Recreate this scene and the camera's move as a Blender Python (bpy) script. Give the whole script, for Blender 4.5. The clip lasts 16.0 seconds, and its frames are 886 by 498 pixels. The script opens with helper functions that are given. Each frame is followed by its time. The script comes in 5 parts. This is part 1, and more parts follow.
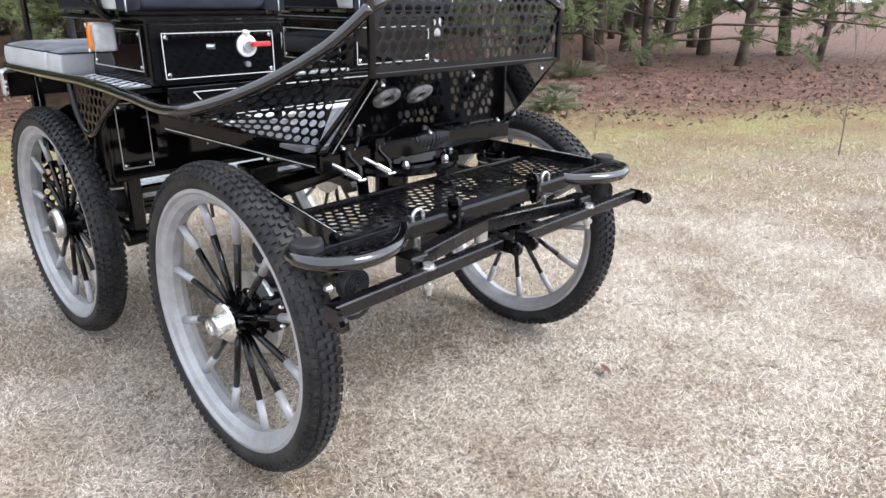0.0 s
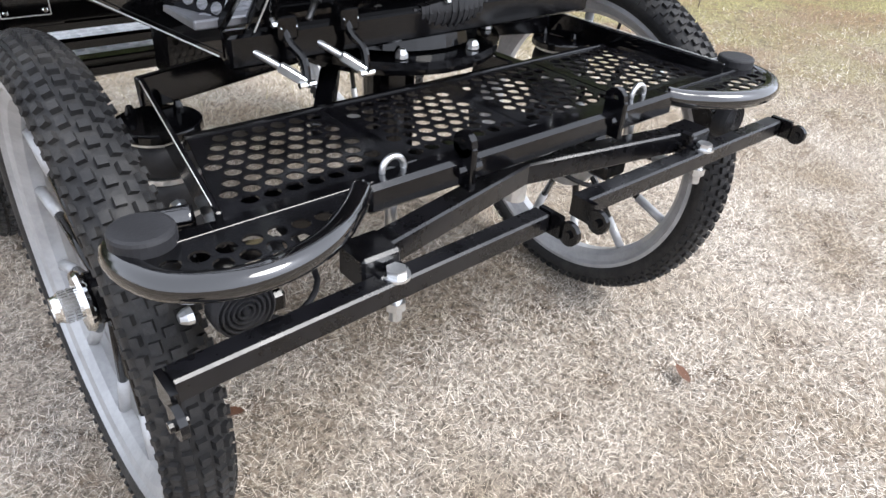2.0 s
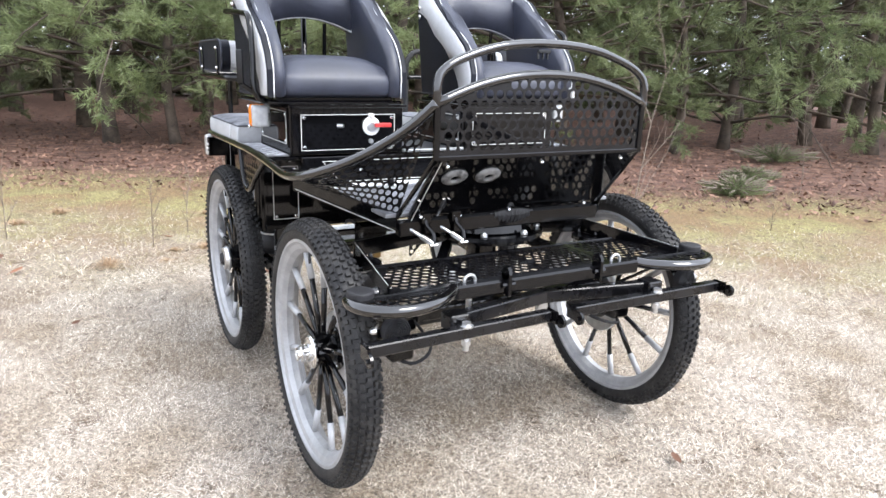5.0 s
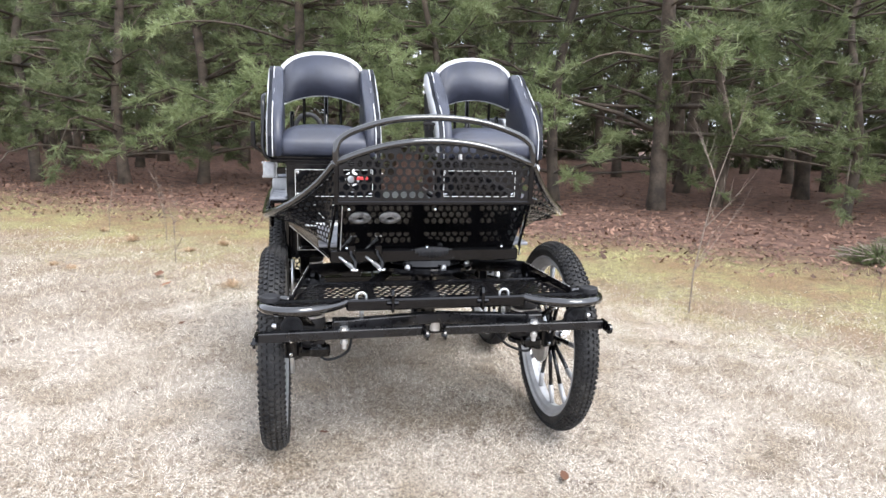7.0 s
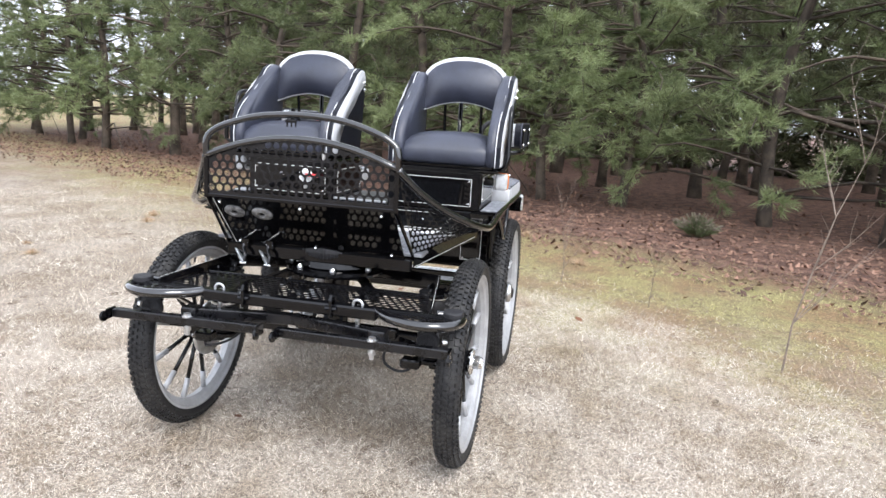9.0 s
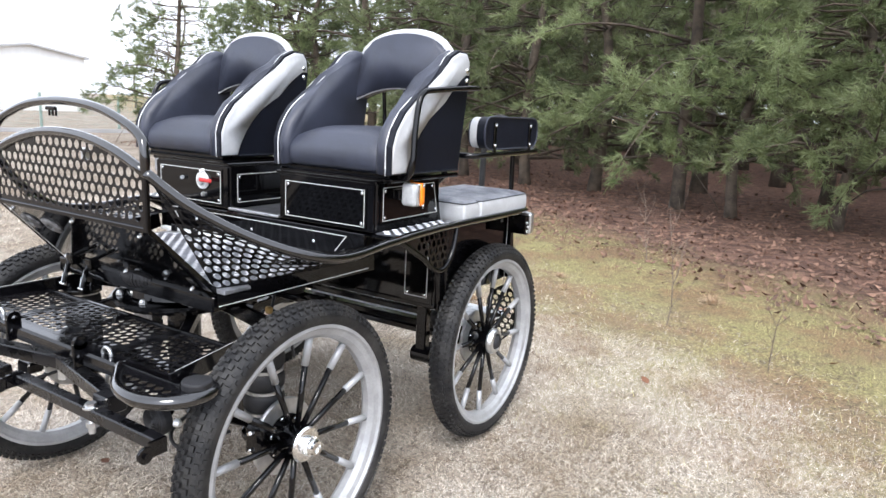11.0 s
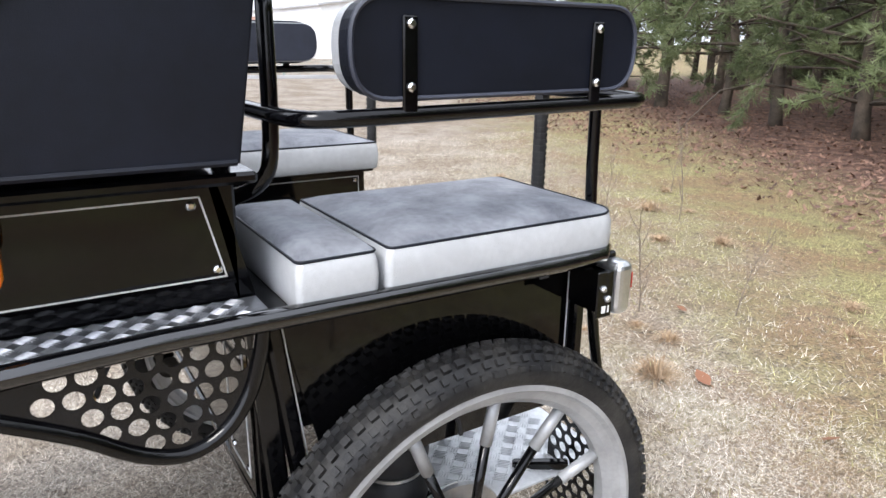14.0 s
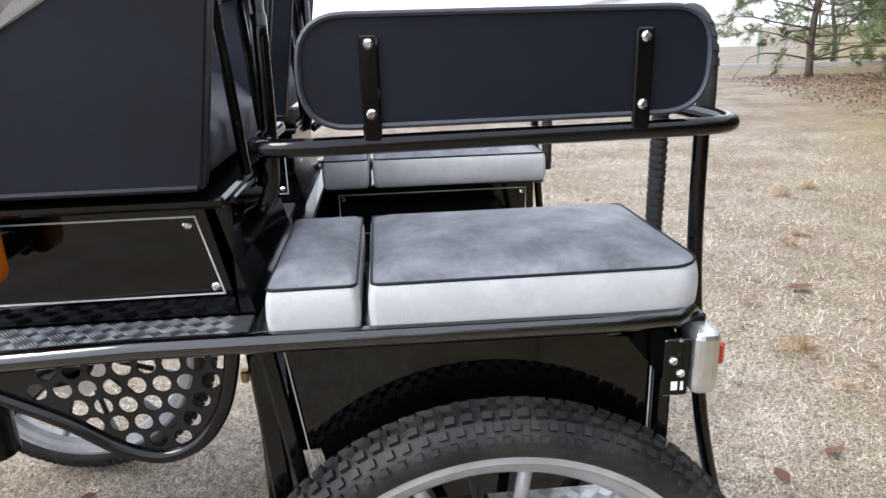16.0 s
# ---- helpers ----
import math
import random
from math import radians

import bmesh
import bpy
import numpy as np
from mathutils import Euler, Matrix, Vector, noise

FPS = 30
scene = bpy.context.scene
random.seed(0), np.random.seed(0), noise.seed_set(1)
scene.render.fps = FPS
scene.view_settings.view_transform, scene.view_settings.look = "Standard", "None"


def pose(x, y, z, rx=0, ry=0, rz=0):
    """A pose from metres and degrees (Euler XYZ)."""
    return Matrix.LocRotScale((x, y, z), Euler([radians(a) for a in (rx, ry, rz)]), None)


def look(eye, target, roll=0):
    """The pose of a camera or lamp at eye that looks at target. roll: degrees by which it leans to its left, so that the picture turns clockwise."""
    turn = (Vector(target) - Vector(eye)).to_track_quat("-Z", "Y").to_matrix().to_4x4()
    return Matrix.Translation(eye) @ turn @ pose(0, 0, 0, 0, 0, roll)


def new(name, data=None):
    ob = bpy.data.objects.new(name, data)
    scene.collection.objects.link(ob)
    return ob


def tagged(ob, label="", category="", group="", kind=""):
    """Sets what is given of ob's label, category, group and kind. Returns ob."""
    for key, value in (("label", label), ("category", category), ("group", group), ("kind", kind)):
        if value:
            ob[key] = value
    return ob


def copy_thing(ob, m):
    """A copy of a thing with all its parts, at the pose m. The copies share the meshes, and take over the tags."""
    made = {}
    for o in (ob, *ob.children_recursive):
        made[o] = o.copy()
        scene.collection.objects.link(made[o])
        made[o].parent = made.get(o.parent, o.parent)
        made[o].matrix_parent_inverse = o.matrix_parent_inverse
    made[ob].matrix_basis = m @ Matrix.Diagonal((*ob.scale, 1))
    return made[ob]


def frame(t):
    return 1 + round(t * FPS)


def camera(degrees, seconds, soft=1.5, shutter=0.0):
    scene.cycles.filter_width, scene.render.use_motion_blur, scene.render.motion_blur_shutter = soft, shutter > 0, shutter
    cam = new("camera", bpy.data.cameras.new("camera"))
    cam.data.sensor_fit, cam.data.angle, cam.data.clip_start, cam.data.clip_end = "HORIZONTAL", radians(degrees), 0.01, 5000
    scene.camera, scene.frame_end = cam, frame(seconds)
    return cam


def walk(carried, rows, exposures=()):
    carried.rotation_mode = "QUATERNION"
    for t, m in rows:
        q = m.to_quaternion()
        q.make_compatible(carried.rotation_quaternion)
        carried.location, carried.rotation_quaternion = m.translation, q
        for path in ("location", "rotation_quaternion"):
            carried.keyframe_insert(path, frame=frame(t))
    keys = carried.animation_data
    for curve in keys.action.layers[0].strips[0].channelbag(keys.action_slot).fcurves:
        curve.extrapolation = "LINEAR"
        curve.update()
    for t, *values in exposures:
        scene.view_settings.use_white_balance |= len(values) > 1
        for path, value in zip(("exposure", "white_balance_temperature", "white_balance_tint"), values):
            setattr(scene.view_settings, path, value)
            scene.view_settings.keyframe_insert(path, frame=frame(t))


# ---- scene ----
cam = camera(66.5, 16.0)
PATH = [
    (0, (-1.307, -1.397, 1.149), (0.061, -0.115, 0.452), 0.6),
    (0.5, (-1.001, -1.302, 1.1), (0.193, 0.12, 0.358), 2.3),
    (1, (-0.83, -1.143, 1.068), (0.276, 0.28, 0.2), 3.2),
    (1.5, (-0.741, -0.994, 1.052), (0.41, 0.293, 0.043), 3.4),
    (2, (-0.718, -0.951, 1.054), (0.401, 0.3, -0.032), 3.9),
    (2.5, (-0.706, -0.936, 1.056), (0.415, 0.301, -0.046), 4.3),
    (3, (-0.714, -0.948, 1.06), (0.393, 0.298, -0.046), 3.8),
    (3.5, (-0.74, -0.997, 1.079), (0.35, 0.316, 0.035), 2.7),
    (4, (-0.844, -1.208, 1.114), (0.221, 0.289, 0.323), 3.1),
    (4.5, (-0.982, -1.454, 1.164), (0.003, 0.183, 0.572), 1.7),
    (5, (-1.149, -1.778, 1.213), (-0.208, -0.091, 0.696), 1.6),
    (5.2, (-1.178, -1.897, 1.225), (-0.25, -0.186, 0.767), 1.2),
    (7.5, (-0.093, -2.616, 1.28), (0.114, -0.661, 0.914), 1.2),
    (8, (0.251, -2.59, 1.285), (0.295, -0.62, 0.939), 1.0),
    (10.3, (1.543, -1.774, 1.344), (0.715, -0.009, 0.897), 3.0),
    (10.5, (1.594, -1.624, 1.328), (0.741, 0.137, 0.914), 1.7),
    (11, (1.755, -1.265, 1.305), (0.743, 0.413, 0.905), 2.9),
    (11.5, (1.779, -0.863, 1.255), (0.646, 0.738, 0.862), 2.5),
    (12, (1.745, -0.47, 1.26), (0.484, 1.025, 0.844), 2.1),
    (12.5, (1.658, -0.119, 1.264), (0.271, 1.258, 0.838), 2.8),
    (13, (1.471, 0.132, 1.243), (0.009, 1.422, 0.795), 0.8),
    (13.5, (1.367, 0.349, 1.257), (-0.138, 1.549, 0.715), 1.5),
    (14, (1.342, 0.52, 1.243), (-0.276, 1.539, 0.658), 0.8),
    (14.5, (1.304, 0.631, 1.231), (-0.4, 1.488, 0.628), -0.2),
    (15, (1.282, 0.71, 1.239), (-0.498, 1.386, 0.628), -0.7),
    (15.5, (1.283, 0.801, 1.254), (-0.537, 1.301, 0.593), -1.2),
    (16, (1.364, 0.929, 1.269), (-0.537, 1.089, 0.668), -1.7),
]
walk(cam, [(t, look(eye, target, roll)) for t, eye, target, roll in PATH], exposures=((0, 1.40), (3.5, 1.50), (5, 1.72), (8, 1.54), (11, 1.40), (13, 1.42), (16, 1.28)))

# ---- daylight: an even overcast sky with a weak, wide sun behind the cloud ----
SUN_UP, SUN_ROUND = radians(42), radians(150)
world = bpy.data.worlds.new("overcast_sky")
scene.world = world
world.use_nodes = True
wn = world.node_tree
sky = wn.nodes.new("ShaderNodeTexSky")
sky.sky_type, sky.sun_disc, sky.sun_elevation, sky.sun_rotation = "NISHITA", False, SUN_UP, SUN_ROUND
sky.dust_density, sky.air_density = 4.0, 1.0
grey = wn.nodes.new("ShaderNodeHueSaturation")
grey.inputs["Saturation"].default_value = 0.08
wn.links.new(sky.outputs[0], grey.inputs["Color"])
cool = wn.nodes.new("ShaderNodeMix")
cool.data_type, cool.blend_type = "RGBA", "MULTIPLY"
cool.inputs[0].default_value = 1.0
cool.inputs[7].default_value = (0.92, 0.98, 1.12, 1)
cloud = wn.nodes.new("ShaderNodeMix")
cloud.data_type = "RGBA"
cloud.inputs[0].default_value = 0.75
cloud.inputs[7].default_value = (6.0, 6.0, 6.0, 1)
wn.links.new(grey.outputs[0], cloud.inputs[6])
wn.links.new(cloud.outputs[2], cool.inputs[6])
wn.links.new(cool.outputs[2], wn.nodes["Background"].inputs[0])
wn.nodes["Background"].inputs[1].default_value = 0.15
sun_data = bpy.data.lights.new("sun", "SUN")
sun_data.energy, sun_data.angle, sun_data.color = 1.2, radians(25), (1.0, 0.97, 0.93)
sun = new("sun", sun_data)
sun.matrix_world = look((3, -6, 8), (0, 0, 0))


# ---- materials ----
def material(name, colour, rough=0.5, metal=0.0, vary=0.15, scale=30.0, bump=0.0, bump_scale=200.0, coat=0.0,
             colour2=None, detail=4.0, spread=(0.35, 0.65), random_tint=0.0, island_tint=0.0, coords="Object", rough2=None, spec=0.5, through_light=0.0):
    """Principled surface whose colour wanders at two scales, with fine relief."""
    m = bpy.data.materials.new(name)
    m.use_nodes = True
    nt = m.node_tree
    b = nt.nodes["Principled BSDF"]
    b.inputs["Roughness"].default_value, b.inputs["Metallic"].default_value = rough, metal
    b.inputs["Coat Weight"].default_value, b.inputs["Coat Roughness"].default_value = coat, 0.04
    b.inputs["Specular IOR Level"].default_value = spec
    tc = nt.nodes.new("ShaderNodeTexCoord")
    n1 = nt.nodes.new("ShaderNodeTexNoise")
    n1.inputs["Scale"].default_value, n1.inputs["Detail"].default_value = scale, detail
    n2 = nt.nodes.new("ShaderNodeTexNoise")
    n2.inputs["Scale"].default_value, n2.inputs["Detail"].default_value = scale * 7, 3
    for n in (n1, n2):
        nt.links.new(tc.outputs[coords], n.inputs["Vector"])
    add = nt.nodes.new("ShaderNodeMath")
    add.operation = "MULTIPLY_ADD"
    add.inputs[1].default_value = 0.35
    nt.links.new(n2.outputs[0], add.inputs[0])
    nt.links.new(n1.outputs[0], add.inputs[2])
    ramp = nt.nodes.new("ShaderNodeMapRange")
    ramp.inputs[1].default_value, ramp.inputs[2].default_value = spread[0] + 0.17, spread[1] + 0.17
    nt.links.new(add.outputs[0], ramp.inputs[0])
    mix = nt.nodes.new("ShaderNodeMix")
    mix.data_type = "RGBA"
    c2 = colour2 or tuple(min(1.0, c * (1 + vary)) for c in colour)
    c1 = colour if colour2 else tuple(c * (1 - vary) for c in colour)
    mix.inputs[6].default_value, mix.inputs[7].default_value = (*c1, 1), (*c2, 1)
    nt.links.new(ramp.outputs[0], mix.inputs[0])
    out = mix.outputs[2]
    for amount, node_name, socket in ((random_tint, "ShaderNodeObjectInfo", "Random"), (island_tint, "ShaderNodeNewGeometry", "Random Per Island")):
        if amount:
            src = nt.nodes.new(node_name)
            hsv = nt.nodes.new("ShaderNodeHueSaturation")
            mr = nt.nodes.new("ShaderNodeMapRange")
            mr.inputs[3].default_value, mr.inputs[4].default_value = 1 - amount, 1 + amount
            nt.links.new(src.outputs[socket], mr.inputs[0])
            nt.links.new(mr.outputs[0], hsv.inputs["Value"])
            nt.links.new(out, hsv.inputs["Color"])
            out = hsv.outputs[0]
    nt.links.new(out, b.inputs["Base Color"])
    if through_light:
        tr, ms = nt.nodes.new("ShaderNodeBsdfTranslucent"), nt.nodes.new("ShaderNodeMixShader")
        ms.inputs[0].default_value = through_light
        nt.links.new(out, tr.inputs["Color"])
        nt.links.new(b.outputs[0], ms.inputs[1])
        nt.links.new(tr.outputs[0], ms.inputs[2])
        nt.links.new(ms.outputs[0], nt.nodes["Material Output"].inputs["Surface"])
    if rough2 is not None:
        rr = nt.nodes.new("ShaderNodeMapRange")
        rr.inputs[3].default_value, rr.inputs[4].default_value = rough, rough2
        nt.links.new(ramp.outputs[0], rr.inputs[0])
        nt.links.new(rr.outputs[0], b.inputs["Roughness"])
    if bump:
        n3 = nt.nodes.new("ShaderNodeTexNoise")
        n3.inputs["Scale"].default_value, n3.inputs["Detail"].default_value = bump_scale, 3
        nt.links.new(tc.outputs[coords], n3.inputs["Vector"])
        bp = nt.nodes.new("ShaderNodeBump")
        bp.inputs["Strength"].default_value, bp.inputs["Distance"].default_value = bump, 0.004
        nt.links.new(n3.outputs[0], bp.inputs["Height"])
        nt.links.new(bp.outputs[0], b.inputs["Normal"])
    return m


PAINT = material("black_gloss_paint", (0.0020, 0.0020, 0.0026), 0.10, 0, 0.5, 6, 0.02, 60, spec=0.40)
TUBE_PAINT = material("wet_black_tube_paint", (0.0020, 0.0020, 0.0026), 0.09, 0, 0.5, 6, 0.02, 60, coat=1.0, spec=0.6)
PANEL = material("black_panel_sheet", (0.002, 0.002, 0.0024), 0.05, 0, 0.4, 3, 0.015, 12, spec=0.42)
MESH = material("black_coated_sheet", (0.004, 0.004, 0.005), 0.20, 0, 0.5, 12, 0.03, 150, spec=0.42)
RUBBER = material("worn_tyre_rubber", (0.010, 0.010, 0.011), 0.6, 0, 0.4, 14, 0.25, 220, colour2=(0.038, 0.036, 0.034), spread=(0.42, 0.75), spec=0.38)
SOFT_RUBBER = material("soft_black_rubber", (0.016, 0.016, 0.018), 0.55, 0, 0.25, 25, 0.1, 300, spec=0.35)
GREY_RIM = material("grey_rim_paint", (0.36, 0.365, 0.375), 0.35, 0.25, 0.12, 18, 0.04, 120)
STEEL = material("galvanised_steel", (0.62, 0.63, 0.64), 0.28, 0.9, 0.12, 40, 0.05, 200)
CHROME = material("bright_chrome", (0.80, 0.80, 0.79), 0.12, 1.0, 0.05, 40)
BAR_PAINT = material("worn_black_bar_paint", (0.003, 0.003, 0.004), 0.22, 0, 0.5, 14, 0.04, 90, spec=0.5, rough2=0.34)
LEATHER = material("dark_vinyl", (0.026, 0.030, 0.047), 0.42, 0, 0.2, 9, 0.2, 600, rough2=0.50, spec=0.6)
LEATHER_BACK = material("black_grained_vinyl", (0.0045, 0.0058, 0.011), 0.5, 0, 0.25, 9, 0.16, 800, spec=0.24)
SILVER = material("silver_grey_vinyl", (0.50, 0.51, 0.525), 0.42, 0.05, 0.08, 12, 0.25, 420)
PIPING = material("pale_piping", (0.62, 0.63, 0.64), 0.45, 0, 0.08, 50)
STRIPE = material("pale_pinstripe", (0.62, 0.62, 0.60), 0.5, 0, 0.1, 80)
FROST = material("frosted_dark_vinyl", (0.085, 0.089, 0.112), 0.45, 0, 0.2, 13, 0.9, 650, colour2=(0.34, 0.352, 0.385), spread=(0.24, 0.70), detail=12, rough2=0.75)
PLATE = material("diamond_plate", (0.12, 0.124, 0.135), 0.36, 0.7, 0.3, 20, 0.05, 200)
PLATE_BAR = material("worn_plate_ridge", (0.42, 0.43, 0.455), 0.38, 0.8, 0.25, 30)
FLOOR_PLATE = material("grey_chequer_plate", (0.24, 0.246, 0.268), 0.42, 0.7, 0.25, 14, 0.05, 150, rough2=0.55)
BARE_PLATE = material("bare_aluminium_plate", (0.72, 0.73, 0.74), 0.5, 0.15, 0.15, 15, 0.1, 120)
ORANGE = material("orange_lens", (0.85, 0.22, 0.012), 0.14, 0, 0.15, 60, 0.2, 300, coat=0.6)
CLEAR = material("clear_ribbed_lens", (0.40, 0.41, 0.42), 0.12, 0, 0.12, 60, 0.3, 300, coat=0.6)
RED = material("red_plastic", (0.55, 0.04, 0.04), 0.35, 0, 0.15, 60)
WHITE_PLASTIC = material("white_plastic", (0.75, 0.75, 0.74), 0.4, 0, 0.06, 60)
TAPE = material("black_grip_tape", (0.018, 0.018, 0.019), 0.7, 0, 0.3, 60, 0.2, 300)
GLASS_RED = material("red_lens", (0.40, 0.02, 0.02), 0.15, 0, 0.15, 60, coat=0.6)
BARK = material("pine_bark", (0.040, 0.031, 0.023), 0.9, 0, 0.3, 5, 0.9, 30, colour2=(0.105, 0.080, 0.060), random_tint=0.3, coords="Object")
NEEDLE = material("pine_needles", (0.104, 0.136, 0.056), 0.55, 0, 0.3, 1.2, colour2=(0.28, 0.325, 0.168), through_light=0.5, island_tint=0.35, random_tint=0.25, spread=(0.3, 0.7))
# Darker copy of NEEDLE: the shade inside the wood is put into the colour.
FAR_NEEDLE = material("shade_darkened_needles", (0.090, 0.100, 0.046), 0.6, 0, 0.3, 0.8, colour2=(0.180, 0.190, 0.104), through_light=0.45, island_tint=0.35, random_tint=0.3)
TWIG = material("bare_twig", (0.16, 0.125, 0.10), 0.8, 0, 0.25, 30)
BLADE = material("frosted_dry_grass", (0.40, 0.325, 0.235), 0.75, 0, 0.2, 2.6, colour2=(0.73, 0.665, 0.58), island_tint=0.6, spread=(0.28, 0.62), detail=8)
GREEN_BLADE = material("dull_green_grass", (0.20, 0.160, 0.080), 0.75, 0, 0.2, 1.7, colour2=(0.40, 0.37, 0.17), island_tint=0.6, detail=6)
OUTER_BLADE = material("dry_outer_grass", (0.37, 0.30, 0.212), 0.75, 0, 0.2, 2.2, colour2=(0.68, 0.62, 0.53), island_tint=0.5, spread=(0.30, 0.66), detail=6)
LITTER = material("brown_fallen_leaves", (0.085, 0.042, 0.028), 0.8, 0, 0.2, 2, colour2=(0.20, 0.115, 0.080), island_tint=0.5)
LEAF = material("dry_brown_leaf", (0.17, 0.075, 0.04), 0.7, 0, 0.3, 40, 0.3, 90, random_tint=0.35)
WALL_WHITE = material("white_hall_cladding", (0.74, 0.74, 0.73), 0.6, 0, 0.06, 0.5)
ROOF_BROWN = material("brown_roof_sheet", (0.30, 0.155, 0.10), 0.7, 0, 0.15, 1)
ROOF_GREY = material("grey_roof_sheet", (0.42, 0.42, 0.43), 0.6, 0, 0.1, 1)
FENCE_GREEN = material("green_fence_wire", (0.22, 0.30, 0.27), 0.5, 0, 0.15, 8)


def ground_material():
    """Matted frosted grass that turns yellow-green and then leaf brown towards the wood."""
    m = bpy.data.materials.new("frosted_meadow")
    m.use_nodes = True
    nt = m.node_tree
    b = nt.nodes["Principled BSDF"]
    b.inputs["Roughness"].default_value = 0.9
    geo = nt.nodes.new("ShaderNodeNewGeometry")

    def noise_tex(scale, detail=5.0, rough=0.6):
        n = nt.nodes.new("ShaderNodeTexNoise")
        n.inputs["Scale"].default_value, n.inputs["Detail"].default_value, n.inputs["Roughness"].default_value = scale, detail, rough
        nt.links.new(geo.outputs["Position"], n.inputs["Vector"])
        return n.outputs[0]

    def rng(v, a, c):
        r = nt.nodes.new("ShaderNodeMapRange")
        r.interpolation_type = "SMOOTHSTEP"
        r.inputs[1].default_value, r.inputs[2].default_value = a, c
        nt.links.new(v, r.inputs[0])
        return r.outputs[0]

    def math_op(op, a, c):
        n = nt.nodes.new("ShaderNodeMath")
        n.operation = op
        for i, v in enumerate((a, c)):
            if isinstance(v, (int, float)):
                n.inputs[i].default_value = v
            else:
                nt.links.new(v, n.inputs[i])
        return n.outputs[0]

    def blend(f, a, c):
        n = nt.nodes.new("ShaderNodeMix")
        n.data_type = "RGBA"
        nt.links.new(f, n.inputs[0])
        for i, v in ((6, a), (7, c)):
            if isinstance(v, tuple):
                n.inputs[i].default_value = (*v, 1)
            else:
                nt.links.new(v, n.inputs[i])
        return n.outputs[2]

    xyz = nt.nodes.new("ShaderNodeSeparateXYZ")
    nt.links.new(geo.outputs["Position"], xyz.inputs[0])
    # distance past the grass edge, which runs slantwise along the wood
    edge = math_op("ADD", xyz.outputs[1], math_op("MULTIPLY", xyz.outputs[0], 0.62))
    edge = math_op("ADD", edge, math_op("MULTIPLY", noise_tex(0.5), 2.5))
    west = rng(xyz.outputs[0], -20.0, -15.0)
    wood = math_op("MULTIPLY", rng(edge, 5.7, 7.9), west)
    mossy = rng(math_op("ADD", edge, math_op("MULTIPLY", noise_tex(1.1), 3.0)), 3.6, 7.2)
    frost = blend(rng(noise_tex(1.3, 8), 0.38, 0.62), (0.235, 0.182, 0.130), (0.35, 0.295, 0.24))
    frost = blend(rng(noise_tex(7, 5), 0.54, 0.70), frost, (0.150, 0.108, 0.076))
    green = blend(rng(noise_tex(1.6, 7), 0.4, 0.6), (0.26, 0.165, 0.085), (0.29, 0.255, 0.110))
    green = blend(rng(noise_tex(14, 5), 0.50, 0.70), green, (0.16, 0.115, 0.065))
    brown = blend(rng(noise_tex(6, 7), 0.35, 0.65), (0.075, 0.035, 0.024), (0.22, 0.12, 0.085))
    col = blend(mossy, frost, green)
    col = blend(wood, col, brown)
    fine = blend(rng(noise_tex(75, 4, 0.75), 0.34, 0.66), (0.35, 0.35, 0.35), (1.25, 1.25, 1.25))
    mul = nt.nodes.new("ShaderNodeMix")
    mul.data_type, mul.blend_type = "RGBA", "MULTIPLY"
    mul.inputs[0].default_value = 1.0
    nt.links.new(col, mul.inputs[6])
    nt.links.new(fine, mul.inputs[7])
    nt.links.new(mul.outputs[2], b.inputs["Base Color"])
    bp = nt.nodes.new("ShaderNodeBump")
    bp.inputs["Strength"].default_value, bp.inputs["Distance"].default_value = 0.7, 0.02
    nt.links.new(noise_tex(90, 4), bp.inputs["Height"])
    nt.links.new(bp.outputs[0], b.inputs["Normal"])
    return m


GROUND = ground_material()


# ---- mesh helpers ----
def V(*a):
    return Vector(a)


def part(name, bm, mat, parent=None, label="", smooth=False):
    me = bpy.data.meshes.new(name)
    bm.normal_update()
    bm.to_mesh(me)
    bm.free()
    me.materials.append(mat)
    if smooth:
        me.polygons.foreach_set("use_smooth", [True] * len(me.polygons))
    ob = new(name, me)
    ob.parent = parent
    if label:
        tagged(ob, label)
    return ob


def share(name, ob, m, parent):
    """Another object on the same mesh."""
    o = new(name, ob.data)
    o.parent = parent
    o.matrix_local = m
    return o


def add_box(bm, c, s, rot=None, bevel=0.0, seg=1):
    r = bmesh.ops.create_cube(bm, size=1.0)
    vs = r["verts"]
    bmesh.ops.scale(bm, vec=s, verts=vs)
    if bevel:
        es = list({e for v in vs for e in v.link_edges})
        out = bmesh.ops.bevel(bm, geom=es, offset=bevel, segments=seg, profile=0.5, affect="EDGES")
        vs = list({v for f in out["faces"] for v in f.verts} | {v for v in vs if v.is_valid})
    m = Matrix.Translation(c) @ (rot.to_4x4() if rot else Matrix())
    bmesh.ops.transform(bm, matrix=m, verts=vs)
    return bm


def box(c, s, rot=None, bevel=0.0, seg=1):
    return add_box(bmesh.new(), c, s, rot, bevel, seg)


def turn_to(d):
    """Rotation that lays local x along d and keeps local z as upright as it can."""
    x = Vector(d).normalized()
    y = V(0, 0, 1).cross(x)
    y = y.normalized() if y.length > 1e-4 else V(0, 1, 0)
    z = x.cross(y)
    return Matrix((x, y, z)).transposed()


def beam(p, q, w=0.04, h=0.04, bevel=0.004, bm=None):
    p, q = Vector(p), Vector(q)
    return add_box(bm or bmesh.new(), (p + q) / 2, ((q - p).length, w, h), turn_to(q - p), bevel)


